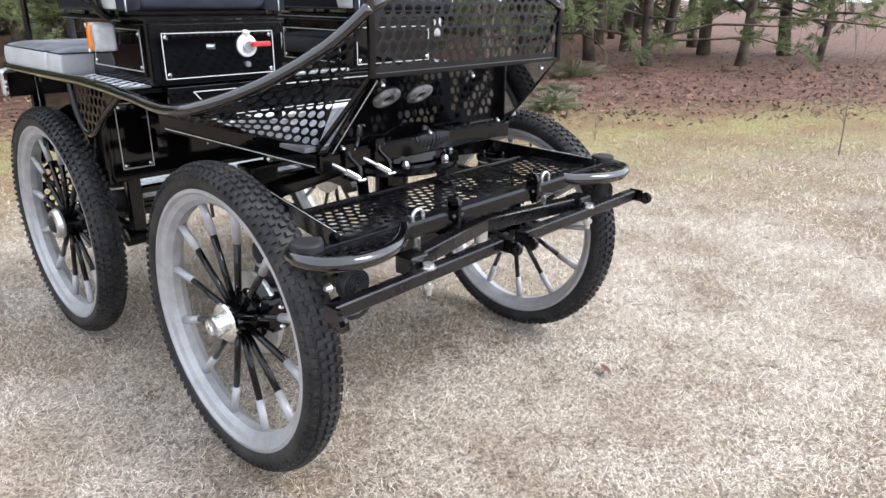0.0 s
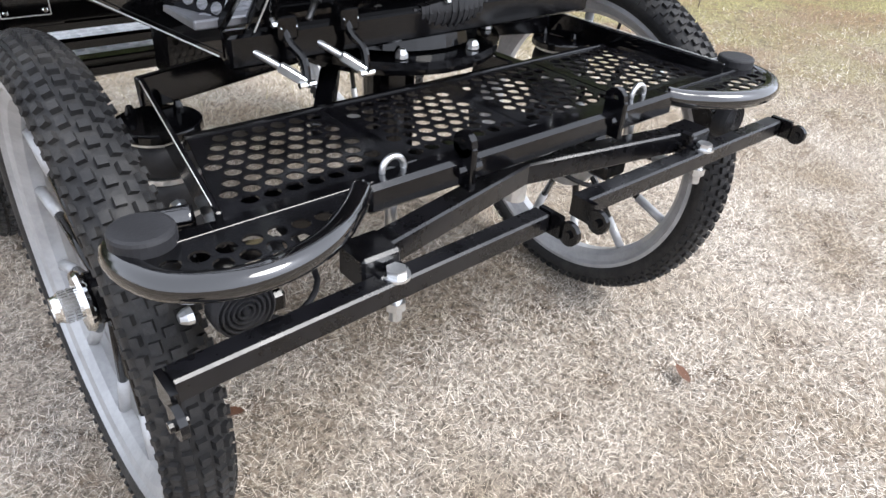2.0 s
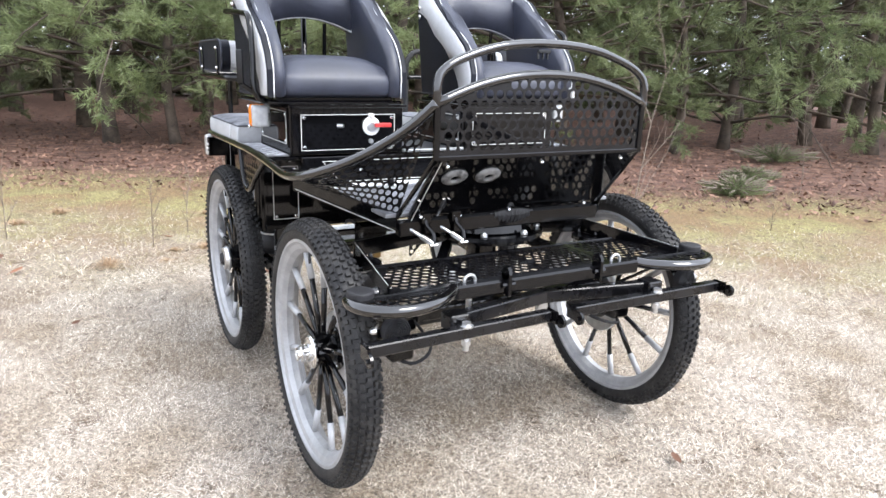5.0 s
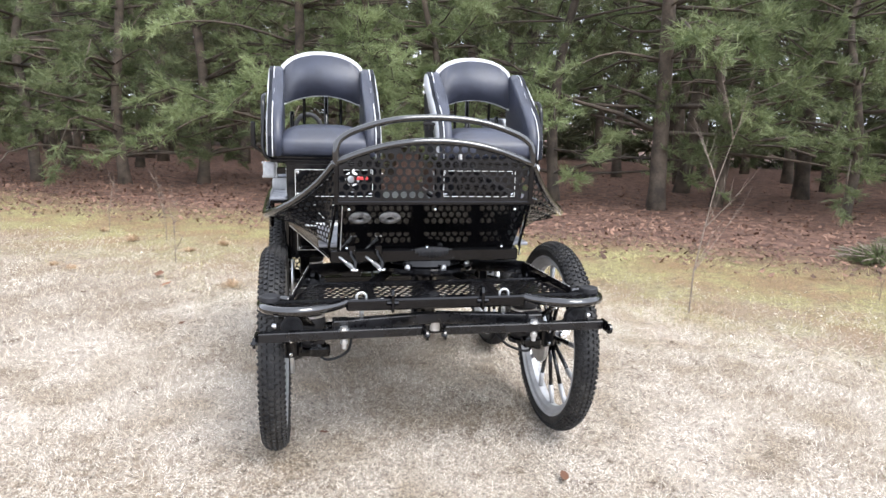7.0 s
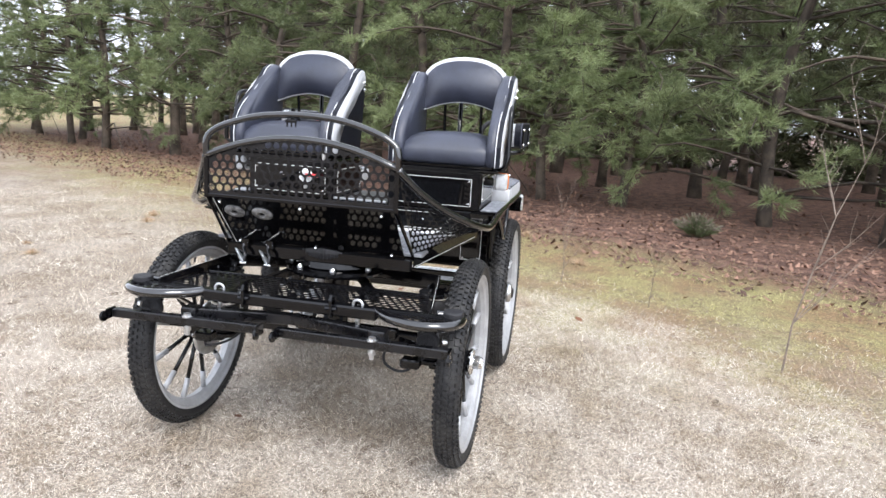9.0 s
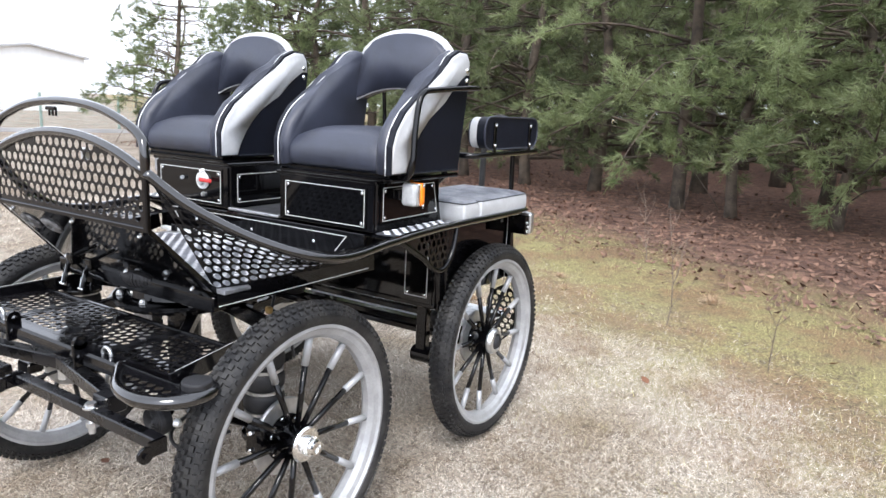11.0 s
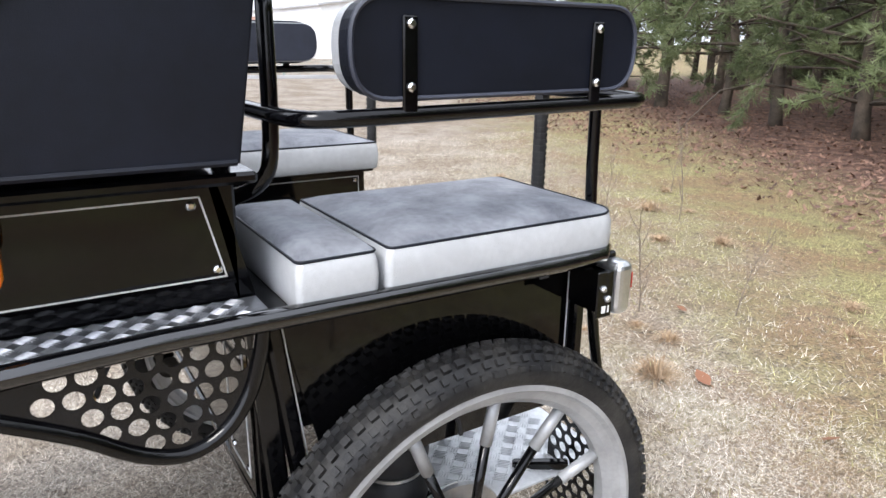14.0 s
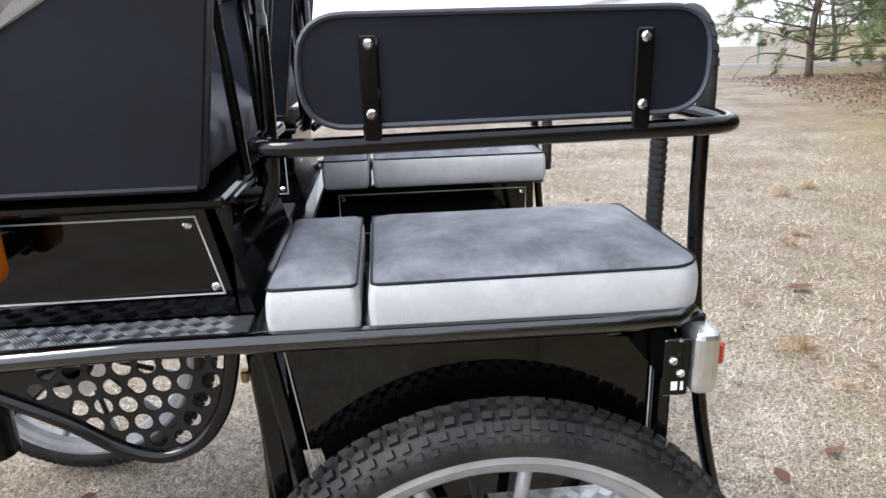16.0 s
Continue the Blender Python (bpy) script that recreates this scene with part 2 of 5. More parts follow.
def smooth_line(pts, steps=6, closed=False):
    pts = [Vector(p) for p in pts]
    n = len(pts)
    out = []
    for i in range(n if closed else n - 1):
        a, b, c, d = (pts[(i + k) % n] if closed else pts[min(max(i + k, 0), n - 1)] for k in (-1, 0, 1, 2))
        for j in range(steps):
            t = j / steps
            out.append(0.5 * (2 * b + (c - a) * t + (2 * a - 5 * b + 4 * c - d) * t * t + (3 * b - a - 3 * c + d) * t ** 3))
    if not closed:
        out.append(pts[-1])
    return out


def tube(pts, r=0.012, n=10, smooth=0, closed=False, bm=None, radii=None):
    """Round bar swept along a line, with capped ends."""
    bm = bm or bmesh.new()
    pts = smooth_line(pts, smooth, closed) if smooth else [Vector(p) for p in pts]
    m = len(pts)
    up = None
    rings = []
    for i, p in enumerate(pts):
        d = (pts[(i + 1) % m] - pts[i - 1]) if closed else (pts[min(i + 1, m - 1)] - pts[max(i - 1, 0)])
        d.normalize()
        if up is None:
            up = V(0, 0, 1) if abs(d.z) < 0.9 else V(0, 1, 0)
        side = d.cross(up).normalized()
        up = side.cross(d).normalized()
        rad = radii[min(i, len(radii) - 1)] if radii else r
        rings.append([bm.verts.new(p + rad * (math.cos(a) * side + math.sin(a) * up)) for a in (2 * math.pi * k / n for k in range(n))])
    for i in range(m if closed else m - 1):
        a, b = rings[i], rings[(i + 1) % m]
        for k in range(n):
            bm.faces.new((a[k], a[(k + 1) % n], b[(k + 1) % n], b[k]))
    if not closed:
        bm.faces.new(rings[0][::-1])
        bm.faces.new(rings[-1])
    return bm


def rod(p, q, r=0.01, n=12, bm=None):
    return tube([p, q], r, n, bm=bm)


def prism(poly, depth, to3, bm=None):
    """A flat outline in (u, v) given thickness; to3(u, v, w) places it."""
    bm = bm or bmesh.new()
    a = [bm.verts.new(to3(u, v, 0)) for u, v in poly]
    b = [bm.verts.new(to3(u, v, depth)) for u, v in poly]
    bm.faces.new(a[::-1])
    bm.faces.new(b)
    for i in range(len(poly)):
        j = (i + 1) % len(poly)
        bm.faces.new((a[i], a[j], b[j], b[i]))
    return bm


def lathe(profile, n=48, axis="x", centre=(0, 0, 0), closed=True, bm=None):
    """Profile of (along the axis, radius) turned round the axis."""
    bm = bm or bmesh.new()
    rings = []
    for k in range(n):
        a = 2 * math.pi * k / n
        ring = []
        for h, r in profile:
            p = {"x": V(h, r * math.cos(a), r * math.sin(a)), "y": V(r * math.sin(a), h, r * math.cos(a)), "z": V(r * math.cos(a), r * math.sin(a), h)}[axis]
            ring.append(bm.verts.new(p + Vector(centre)))
        rings.append(ring)
    m = len(profile)
    for k in range(n):
        a, b = rings[k], rings[(k + 1) % n]
        for i in range(m if closed else m - 1):
            j = (i + 1) % m
            bm.faces.new((a[i], a[j], b[j], b[i]))
    return bm


def disc(p, q, r, n=20, bevel=0.0):
    """Solid round plate from p to q."""
    bm = tube([p, q], r, n)
    if bevel:
        es = [e for e in bm.edges if any(len(f.verts) > 4 for f in e.link_faces)]
        bmesh.ops.bevel(bm, geom=es, offset=bevel, segments=2, profile=0.5, affect="EDGES")
    return bm


def clip_poly(subject, window):
    """Part of an outline inside a convex, anticlockwise window."""
    out = subject
    for i in range(len(window)):
        (ax, ay), (bx, by) = window[i], window[(i + 1) % len(window)]
        src, out = out, []
        for j in range(len(src)):
            p, q = src[j - 1], src[j]
            dp = (bx - ax) * (p[1] - ay) - (by - ay) * (p[0] - ax)
            dq = (bx - ax) * (q[1] - ay) - (by - ay) * (q[0] - ax)
            if (dp >= 0) != (dq >= 0):
                t = dp / (dp - dq)
                out.append((p[0] + t * (q[0] - p[0]), p[1] + t * (q[1] - p[1])))
            if dq >= 0:
                out.append(q)
        if not out:
            return []
    return out


def inside(p, poly):
    c = False
    for i in range(len(poly)):
        (ax, ay), (bx, by) = poly[i - 1], poly[i]
        if (ay > p[1]) != (by > p[1]) and p[0] < (bx - ax) * (p[1] - ay) / (by - ay) + ax:
            c = not c
    return c


def edge_gap(p, poly):
    best = 9.0
    for i in range(len(poly)):
        a, b = Vector(poly[i - 1]), Vector(poly[i])
        d = b - a
        t = max(0, min(1, (Vector(p) - a).dot(d) / max(d.length_squared, 1e-12)))
        best = min(best, (Vector(p) - a - d * t).length)
    return best


def perforated(poly, to3, pitch=0.030, hole=0.0112, thick=0.002, margin=0.003, n=12):
    """Sheet with round holes in staggered rows, cut to an outline; to3(u, v, w) places it."""
    bm = bmesh.new()
    us, vs = [p[0] for p in poly], [p[1] for p in poly]
    rh = pitch * math.sqrt(3) / 2
    R = pitch / math.sqrt(3)
    row = 0
    v = min(vs)
    while v < max(vs) + rh:
        u = min(us) + (pitch / 2 if row % 2 else 0)
        while u < max(us) + pitch:
            hexa = [(u + R * math.cos(math.pi / 6 + k * math.pi / 3), v + R * math.sin(math.pi / 6 + k * math.pi / 3)) for k in range(6)]
            c = (u, v)
            isin = inside(c, poly)
            gap = edge_gap(c, poly)
            if isin and gap > hole + margin:
                outer = []
                for k in range(n):
                    a = 2 * math.pi * k / n + math.pi / 6
                    s = (a - math.pi / 6) % (math.pi / 3)
                    d = R * math.cos(math.pi / 6) / math.cos(s - math.pi / 6)
                    outer.append((u + d * math.cos(a), v + d * math.sin(a)))
                inner = [(u + hole * math.cos(2 * math.pi * k / n + math.pi / 6), v + hole * math.sin(2 * math.pi * k / n + math.pi / 6)) for k in range(n)]
                if gap < R:
                    outer = [q if inside(q, poly) else (c[0] + (q[0] - c[0]) * gap / R, c[1] + (q[1] - c[1]) * gap / R) for q in outer]
                rings = [[bm.verts.new(to3(*q, w)) for q in ring] for ring, w in ((outer, 0), (inner, 0), (inner, thick), (outer, thick))]
                for r0, r1 in ((0, 1), (1, 2), (2, 3)):
                    for k in range(n):
                        j = (k + 1) % n
                        bm.faces.new((rings[r0][k], rings[r0][j], rings[r1][j], rings[r1][k]))
            elif isin or gap < R:
                cut = clip_poly(poly, hexa)
                if len(cut) > 2:
                    for w in (0, thick):
                        try:
                            bm.faces.new([bm.verts.new(to3(*q, w)) for q in cut])
                        except ValueError:
                            pass
            u += pitch
        v += rh
        row += 1
    bmesh.ops.remove_doubles(bm, verts=bm.verts, dist=0.0004)
    return bm


def plane3(o, ex, ey):
    o, ex, ey = Vector(o), Vector(ex).normalized(), Vector(ey)
    ey = (ey - ex * ey.dot(ex)).normalized()
    ez = ex.cross(ey)
    return lambda u, v, w: o + ex * u + ey * v + ez * w


def tread_bars(u0, v0, u1, v1, to3, cell=0.030, h=0.0016):
    """Five-bar pattern of raised ridges on a plate."""
    bm = bmesh.new()
    nu, nv = int((u1 - u0) / cell), int((v1 - v0) / cell)
    for i in range(nu):
        for j in range(nv):
            cu, cv = u0 + (i + 0.5) * cell, v0 + (j + 0.5) * cell
            a = radians(45 if (i + j) % 2 else -45)
            du, dv = math.cos(a), math.sin(a)
            for k in range(-2, 3):
                ou, ov = cu - dv * k * cell * 0.17, cv + du * k * cell * 0.17
                L, w = cell * 0.50, cell * 0.048
                p = [(ou - du * L, ov - dv * L, 0), (ou + dv * w, ov - du * w, 0), (ou + du * L, ov + dv * L, 0), (ou - dv * w, ov + du * w, 0)]
                vs = [bm.verts.new(to3(*q)) for q in p]
                t1, t2 = bm.verts.new(to3(ou - du * L * 0.6, ov - dv * L * 0.6, h)), bm.verts.new(to3(ou + du * L * 0.6, ov + dv * L * 0.6, h))
                for f in ((vs[0], vs[1], t1), (vs[1], t2, t1), (vs[1], vs[2], t2), (vs[2], vs[3], t2), (vs[3], t1, t2), (vs[3], vs[0], t1)):
                    bm.faces.new(f)
    return bm


def cushion(c, s, r=0.02, bulge=0.0, rot=None):
    """Padded block with rounded edges and a crowned top."""
    bm = bmesh.new()
    nx, ny, nz = 12, 12, 6
    verts = {}

    def vert(i, j, k):
        if (i, j, k) not in verts:
            p = V((i / nx - 0.5) * s[0], (j / ny - 0.5) * s[1], (k / nz - 0.5) * s[2])
            q = V(*(max(-s[a] / 2 + r, min(s[a] / 2 - r, p[a])) for a in range(3)))
            d = p - q
            if d.length > 1e-9:
                p = q + d.normalized() * min(r, max(abs(d.x), abs(d.y), abs(d.z)) if sum(abs(x) > 1e-9 for x in d) == 1 else r)
            if k > nz / 2:
                f = (1 - (2 * i / nx - 1) ** 4) * (1 - (2 * j / ny - 1) ** 4)
                p.z += bulge * f * (2 * k / nz - 1)
            m = (rot.to_3x3() @ p) if rot else p
            verts[(i, j, k)] = bm.verts.new(m + Vector(c))
        return verts[(i, j, k)]

    for i in range(nx):
        for j in range(ny):
            bm.faces.new((vert(i, j, 0), vert(i, j + 1, 0), vert(i + 1, j + 1, 0), vert(i + 1, j, 0)))
            bm.faces.new((vert(i, j, nz), vert(i + 1, j, nz), vert(i + 1, j + 1, nz), vert(i, j + 1, nz)))
    for i in range(nx):
        for k in range(nz):
            bm.faces.new((vert(i, 0, k), vert(i + 1, 0, k), vert(i + 1, 0, k + 1), vert(i, 0, k + 1)))
            bm.faces.new((vert(i, ny, k), vert(i, ny, k + 1), vert(i + 1, ny, k + 1), vert(i + 1, ny, k)))
    for j in range(ny):
        for k in range(nz):
            bm.faces.new((vert(0, j, k), vert(0, j, k + 1), vert(0, j + 1, k + 1), vert(0, j + 1, k)))
            bm.faces.new((vert(nx, j, k), vert(nx, j + 1, k), vert(nx, j + 1, k + 1), vert(nx, j, k + 1)))
    return bm


def bolt(p, axis, r=0.008, h=0.006, parent=None, name="bolt", mat=None):
    p, a = Vector(p), Vector(axis).normalized()
    bm = tube([p, p + a * h * 0.5, p + a * h], r, 8, radii=[r, r * 0.95, r * 0.55])
    return part(name, bm, mat or CHROME, parent, smooth=False)


def outline_stripe(pts, to3, w=0.0021, lift=0.0012, closed=True):
    """Thin painted line along a path on a panel."""
    bm = bmesh.new()
    n = len(pts)
    for i in range(n if closed else n - 1):
        a, b = Vector(pts[i]), Vector(pts[(i + 1) % n])
        d = (b - a).normalized()
        s = V(-d.y, d.x) * w / 2
        a, b = a - d * w / 2, b + d * w / 2
        prism([tuple(a - s), tuple(b - s), tuple(b + s), tuple(a + s)], lift, to3, bm)
    return bm


# ---- ground ----
def swell(x, y):
    return 0.012 * noise.noise(V(x * 0.7, y * 0.7, 0)) + (0.05 * noise.noise(V(x * 0.15, y * 0.15, 3)) if abs(x) + abs(y) > 6 else 0.05 * noise.noise(V(x * 0.15, y * 0.15, 3)) * min(1, (abs(x) + abs(y)) / 6))


def build_ground():
    bm = bmesh.new()
    steps = [-2500, -800, -300, -120, -60, -40, -30, -22, -16, -12] + [-9 + 0.5 * i for i in range(48)] + [16, 20, 26, 34, 50, 90, 200, 600, 2500]
    grid = [[bm.verts.new((x, y, swell(x, y) if abs(x) < 40 and abs(y) < 40 else 0)) for y in steps] for x in steps]
    for i in range(len(steps) - 1):
        for j in range(len(steps) - 1):
            bm.faces.new((grid[i][j], grid[i + 1][j], grid[i + 1][j + 1], grid[i][j + 1]))
    g = part("ground", bm, GROUND, smooth=True)
    tagged(g, "frosted pale dry meadow grass turning to brown leaf litter", "ground", kind="structure")


build_ground()


# ---- the carriage: forward is -y, the axles lie along x ----
carriage = tagged(new("carriage"), "black horse-drawn marathon carriage with grey-rimmed wheels on frosted grass", "carriage")
R_OUT, R_RIM, R_IN = 0.383, 0.328, 0.292


def build_wheel(front):
    """A wheel on the x axis with its outer side at +x."""
    w = part("front_wheel" if front else "rear_wheel", lathe([(-0.05, 0.02), (-0.05, 0.042), (0.012, 0.042), (0.02, 0.036), (0.02, 0.02)], 24), PAINT, carriage,
             "black spoked carriage wheel with grey rim and knobbly tyre", smooth=False)
    # tyre carcass
    prof = []
    for k in range(20):
        a = 2 * math.pi * k / 20
        prof.append((0.044 * math.cos(a), 0.5 * (R_OUT + R_RIM) - 0.004 + 0.034 * math.sin(a)))
    part("tyre", lathe(prof, 96), RUBBER, w, "black rubber tyre with dusty knobs", smooth=True)
    rng = random.Random(3 if front else 4)
    bm = bmesh.new()
    rows = 98
    for k in range(rows):
        for x, rad, sx, sy, lean, off in ((0.0, R_OUT + 0.003, 0.015, 0.013, 0, 0), (-0.017, R_OUT, 0.014, 0.016, -22, 0.5), (0.017, R_OUT, 0.014, 0.016, 22, 0.5),
                                          (-0.031, R_OUT - 0.008, 0.013, 0.013, -46, 0), (0.031, R_OUT - 0.008, 0.013, 0.013, 46, 0),
                                          (-0.040, R_OUT - 0.020, 0.010, 0.011, -68, 0.5), (0.040, R_OUT - 0.020, 0.010, 0.011, 68, 0.5)):
            a = 2 * math.pi * (k + off + rng.uniform(-0.05, 0.05)) / rows
            m = Matrix.Rotation(a, 3, "X") @ Matrix.Rotation(radians(lean), 3, "Y")
            c = Matrix.Rotation(a, 3, "X") @ V(x, 0, rad)
            top = [m @ V(i * sx * 0.40, j * sy * 0.42, 0.0065) + c for i, j in ((-1, -1), (1, -1), (1, 1), (-1, 1))]
            low = [m @ V(i * sx * 0.46, j * sy * 0.48, -0.009) + c for i, j in ((-1, -1), (1, -1), (1, 1), (-1, 1))]
            t, l = [bm.verts.new(p) for p in top], [bm.verts.new(p) for p in low]
            bm.faces.new(t)
            for i in range(4):
                bm.faces.new((l[i], l[(i + 1) % 4], t[(i + 1) % 4], t[i]))
    knobs = part("tread", bm, RUBBER, w)
    tagged(knobs, "knobbly tyre tread", kind="stuff")
    # stepped grey rim
    rim = [(-0.036, R_RIM + 0.008), (-0.038, R_RIM - 0.004), (-0.030, R_RIM - 0.010), (-0.024, R_IN + 0.012), (-0.010, R_IN), (0.010, R_IN), (0.024, R_IN + 0.012),
           (0.030, R_RIM - 0.010), (0.038, R_RIM - 0.004), (0.036, R_RIM + 0.008)]
    part("rim", lathe(rim, 96), GREY_RIM, w, "grey painted steel rim", smooth=False)
    # twelve spokes, black with grey sleeves at the rim
    first = None
    for k in range(12):
        a = 2 * math.pi * (k + 0.35) / 12
        m = Matrix.Rotation(a, 4, "X")
        x0 = 0.006 if k % 2 else -0.012
        if first is None:
            s = part("spoke", tube([(x0, 0, 0.03), (x0 * 0.6, 0, 0.215)], 0.0085, 10), PAINT, w, smooth=True)
            e = part("spoke_sleeve", tube([(x0 * 0.6, 0, 0.213), (0, 0, R_IN + 0.006)], 0.0105, 10), GREY_RIM, s, "grey painted spoke end", smooth=True)
            s.matrix_local = m
            first = (s, e)
        else:
            s = share("spoke", first[0], m, w)
            share("spoke_sleeve", first[1], Matrix(), s)
    # hub
    if front:
        hub = part("hub", lathe([(0.018, 0.0), (0.018, 0.047), (0.024, 0.050), (0.030, 0.046), (0.032, 0.030), (0.032, 0.0)], 32, closed=False), CHROME, w, "bright chrome hub flange", smooth=False)
        part("hub_nut", lathe([(0.03, 0.024), (0.055, 0.024), (0.058, 0.021), (0.066, 0.020), (0.066, 0.013), (0.060, 0.012), (0.060, 0.0)], 28, closed=False), CHROME, hub, "knurled chrome hub cap")
        bm = bmesh.new()
        for k in range(28):
            a = 2 * math.pi * k / 28
            for h in (0.036, 0.048):
                add_box(bm, (h, 0.0245 * math.cos(a), 0.0245 * math.sin(a)), (0.009, 0.003, 0.003), Matrix.Rotation(a, 3, "X"))
        part("knurl", bm, CHROME, hub)
    else:
        hub = part("hub", lathe([(0.018, 0.018), (0.018, 0.050), (0.026, 0.052), (0.040, 0.046), (0.044, 0.034), (0.036, 0.030), (0.030, 0.018)], 32), STEEL, w, "grey steel hub ring", smooth=False)
        part("hub_cap", lathe([(0.025, 0.033), (0.040, 0.031), (0.052, 0.022), (0.054, 0.0)], 24, closed=False), SOFT_RUBBER, hub, "black rubber hub cap", smooth=True)
    for k in range(6):
        a = 2 * math.pi * k / 6
        bolt((0.014, 0.034 * math.cos(a), 0.034 * math.sin(a)), (1, 0, 0), 0.006, 0.008, w, "wheel_bolt")
    part("valve", tube([(0.012, 0.02, R_IN + 0.006), (0.014, 0.02, R_IN - 0.03)], 0.004, 8), SOFT_RUBBER, w)
    # brake disc behind
    bd = part("brake_disc", lathe([(-0.055, 0.055), (-0.055, 0.108), (-0.062, 0.110), (-0.068, 0.108), (-0.068, 0.055)], 40), STEEL, w, "grey steel brake disc", smooth=False)
    part("disc_carrier", lathe([(-0.10, 0.0), (-0.10, 0.05), (-0.052, 0.066), (-0.05, 0.03), (-0.05, 0.0)], 28, closed=False), PAINT, bd)
    for k in range(6):
        a = 2 * math.pi * (k + 0.5) / 6
        bolt((-0.054, 0.055 * math.cos(a), 0.055 * math.sin(a)), (1, 0, 0), 0.007, 0.006, bd, "disc_bolt")
    return w


def copy_part(ob, m):
    """A copy of a part with its pieces at the pose m under the same thing."""
    o = ob.copy()
    scene.collection.objects.link(o)
    o.matrix_local = m
    for c in ob.children:
        d = c.copy()
        scene.collection.objects.link(d)
        d.parent = o
        for e in c.children:
            f = e.copy()
            scene.collection.objects.link(f)
            f.parent = d
    return o


FLIP = Matrix.Rotation(math.pi, 4, "Z")
for front, y, z in ((True, 0.0, 0.402), (False, 1.062, 0.412)):
    w = build_wheel(front)
    w.matrix_local = Matrix.Translation((0.565 if front else 0.582, y, z)) @ Matrix.Rotation(radians(12), 4, "X")
    copy_part(w, Matrix.Translation((-0.565 if front else -0.582, y, z)) @ Matrix.Rotation(radians(-9), 4, "X") @ FLIP)

BOTH = (-1, 1)


def P(name, bm, mat, label="", parent=None, smooth=False):
    return part(name, bm, mat, parent or carriage, label, smooth)


# ---- front running gear ----
P("front_axle_beam", beam((-0.47, 0, 0.46), (0.47, 0, 0.46), 0.05, 0.05), PAINT)
P("front_cross_tube", beam((-0.34, -0.17, 0.535), (0.34, -0.17, 0.535), 0.035, 0.035), PAINT)
for s in BOTH:
    k = P("steering_knuckle", beam((s * 0.46, 0, 0.36), (s * 0.46, 0, 0.50), 0.05, 0.06), PAINT)
    part("stub_axle", rod((s * 0.45, 0, 0.402), (s * 0.55, 0, 0.402), 0.022), PAINT, k)
    cal = P("brake_calliper", box((s * 0.505, -0.09, 0.43), (0.055, 0.05, 0.085), bevel=0.008), PAINT)
    for dz in (-0.025, 0.025):
        bolt((s * 0.505, -0.115, 0.43 + dz), (0, -1, 0), 0.008, 0.01, cal)
    P("suspension_arm", beam((s * 0.44, -0.01, 0.42), (s * 0.36, -0.20, 0.52), 0.03, 0.03), PAINT)
    P("lower_bracket", box((s * 0.40, -0.20, 0.445), (0.07, 0.05, 0.035), bevel=0.006), PAINT)
    P("brake_pipe", tube([(s * 0.43, -0.12, 0.44), (s * 0.38, -0.23, 0.42), (s * 0.30, -0.20, 0.44), (s * 0.28, -0.05, 0.47)], 0.005, 8, smooth=5), SOFT_RUBBER, smooth=True)
    # air spring of three lobes with steel bands
    c = V(s * 0.432, 0.000, 0)
    prof = [(0.40, 0.0), (0.40, 0.042)]
    for lobe in range(4):
        z0 = 0.402 + lobe * 0.0605
        for j in range(7):
            a = math.pi * j / 6
            prof.append((z0 + 0.030 - 0.0285 * math.cos(a), 0.044 + 0.014 * math.sin(a)))
    prof += [(0.65, 0.045), (0.65, 0.0)]
    sp = P("air_spring", lathe(prof, 28, "z", c, closed=False), SOFT_RUBBER, "black rubber air spring with four lobes", smooth=True)
    for z0 in (0.4625, 0.523, 0.5835, 0.643):
        part("band", lathe([(z0 - 0.004, 0.044), (z0 - 0.004, 0.0535), (z0 + 0.004, 0.0535), (z0 + 0.004, 0.044)], 28, "z", c), STEEL, sp, "bright steel band")
    part("top_plate", disc(c + V(0, 0, 0.645), c + V(0, 0, 0.660), 0.062, 24, 0.003), PAINT, sp)
    part("seat_plate", disc(c + V(0, 0, 0.385), c + V(0, 0, 0.402), 0.062, 24, 0.003), PAINT, sp)
    for a in (20, 140, 260):
        bolt(c + V(0.038 * math.cos(radians(a)), 0.038 * math.sin(radians(a)), 0.66), (0, 0, 1), 0.008, 0.018, sp, "stud", PAINT)

# ---- front footboard of perforated sheet ----
ZP = 0.672
foot = P("front_platform", beam((-0.315, -0.345, ZP - 0.018), (0.315, -0.345, ZP - 0.018), 0.036, 0.040, 0.006), PAINT, "black perforated steel foot platform ahead of the axle")
part("back_rail", beam((-0.437, -0.108, ZP - 0.007), (0.437, -0.108, ZP - 0.007), 0.012, 0.020, 0.002), PAINT, foot)
flat = lambda u, v, w: V(u, v, ZP - 0.003 + w)
for x0, x1, x2, x3 in ((-0.482, -0.234, -0.234, -0.434), (-0.216, -0.009, -0.009, -0.216), (0.009, 0.216, 0.216, 0.009), (0.234, 0.482, 0.434, 0.234)):
    part("perforated_plate", perforated([(x0, -0.330), (x1, -0.330), (x2, -0.114), (x3, -0.114)], flat, 0.0285, 0.0112, 0.003, 0.002), MESH, foot)
for x in (-0.225, 0.0, 0.225):
    part("plate_joint", box((x, -0.222, ZP - 0.003), (0.020, 0.215, 0.008), bevel=0.002), PAINT, foot)
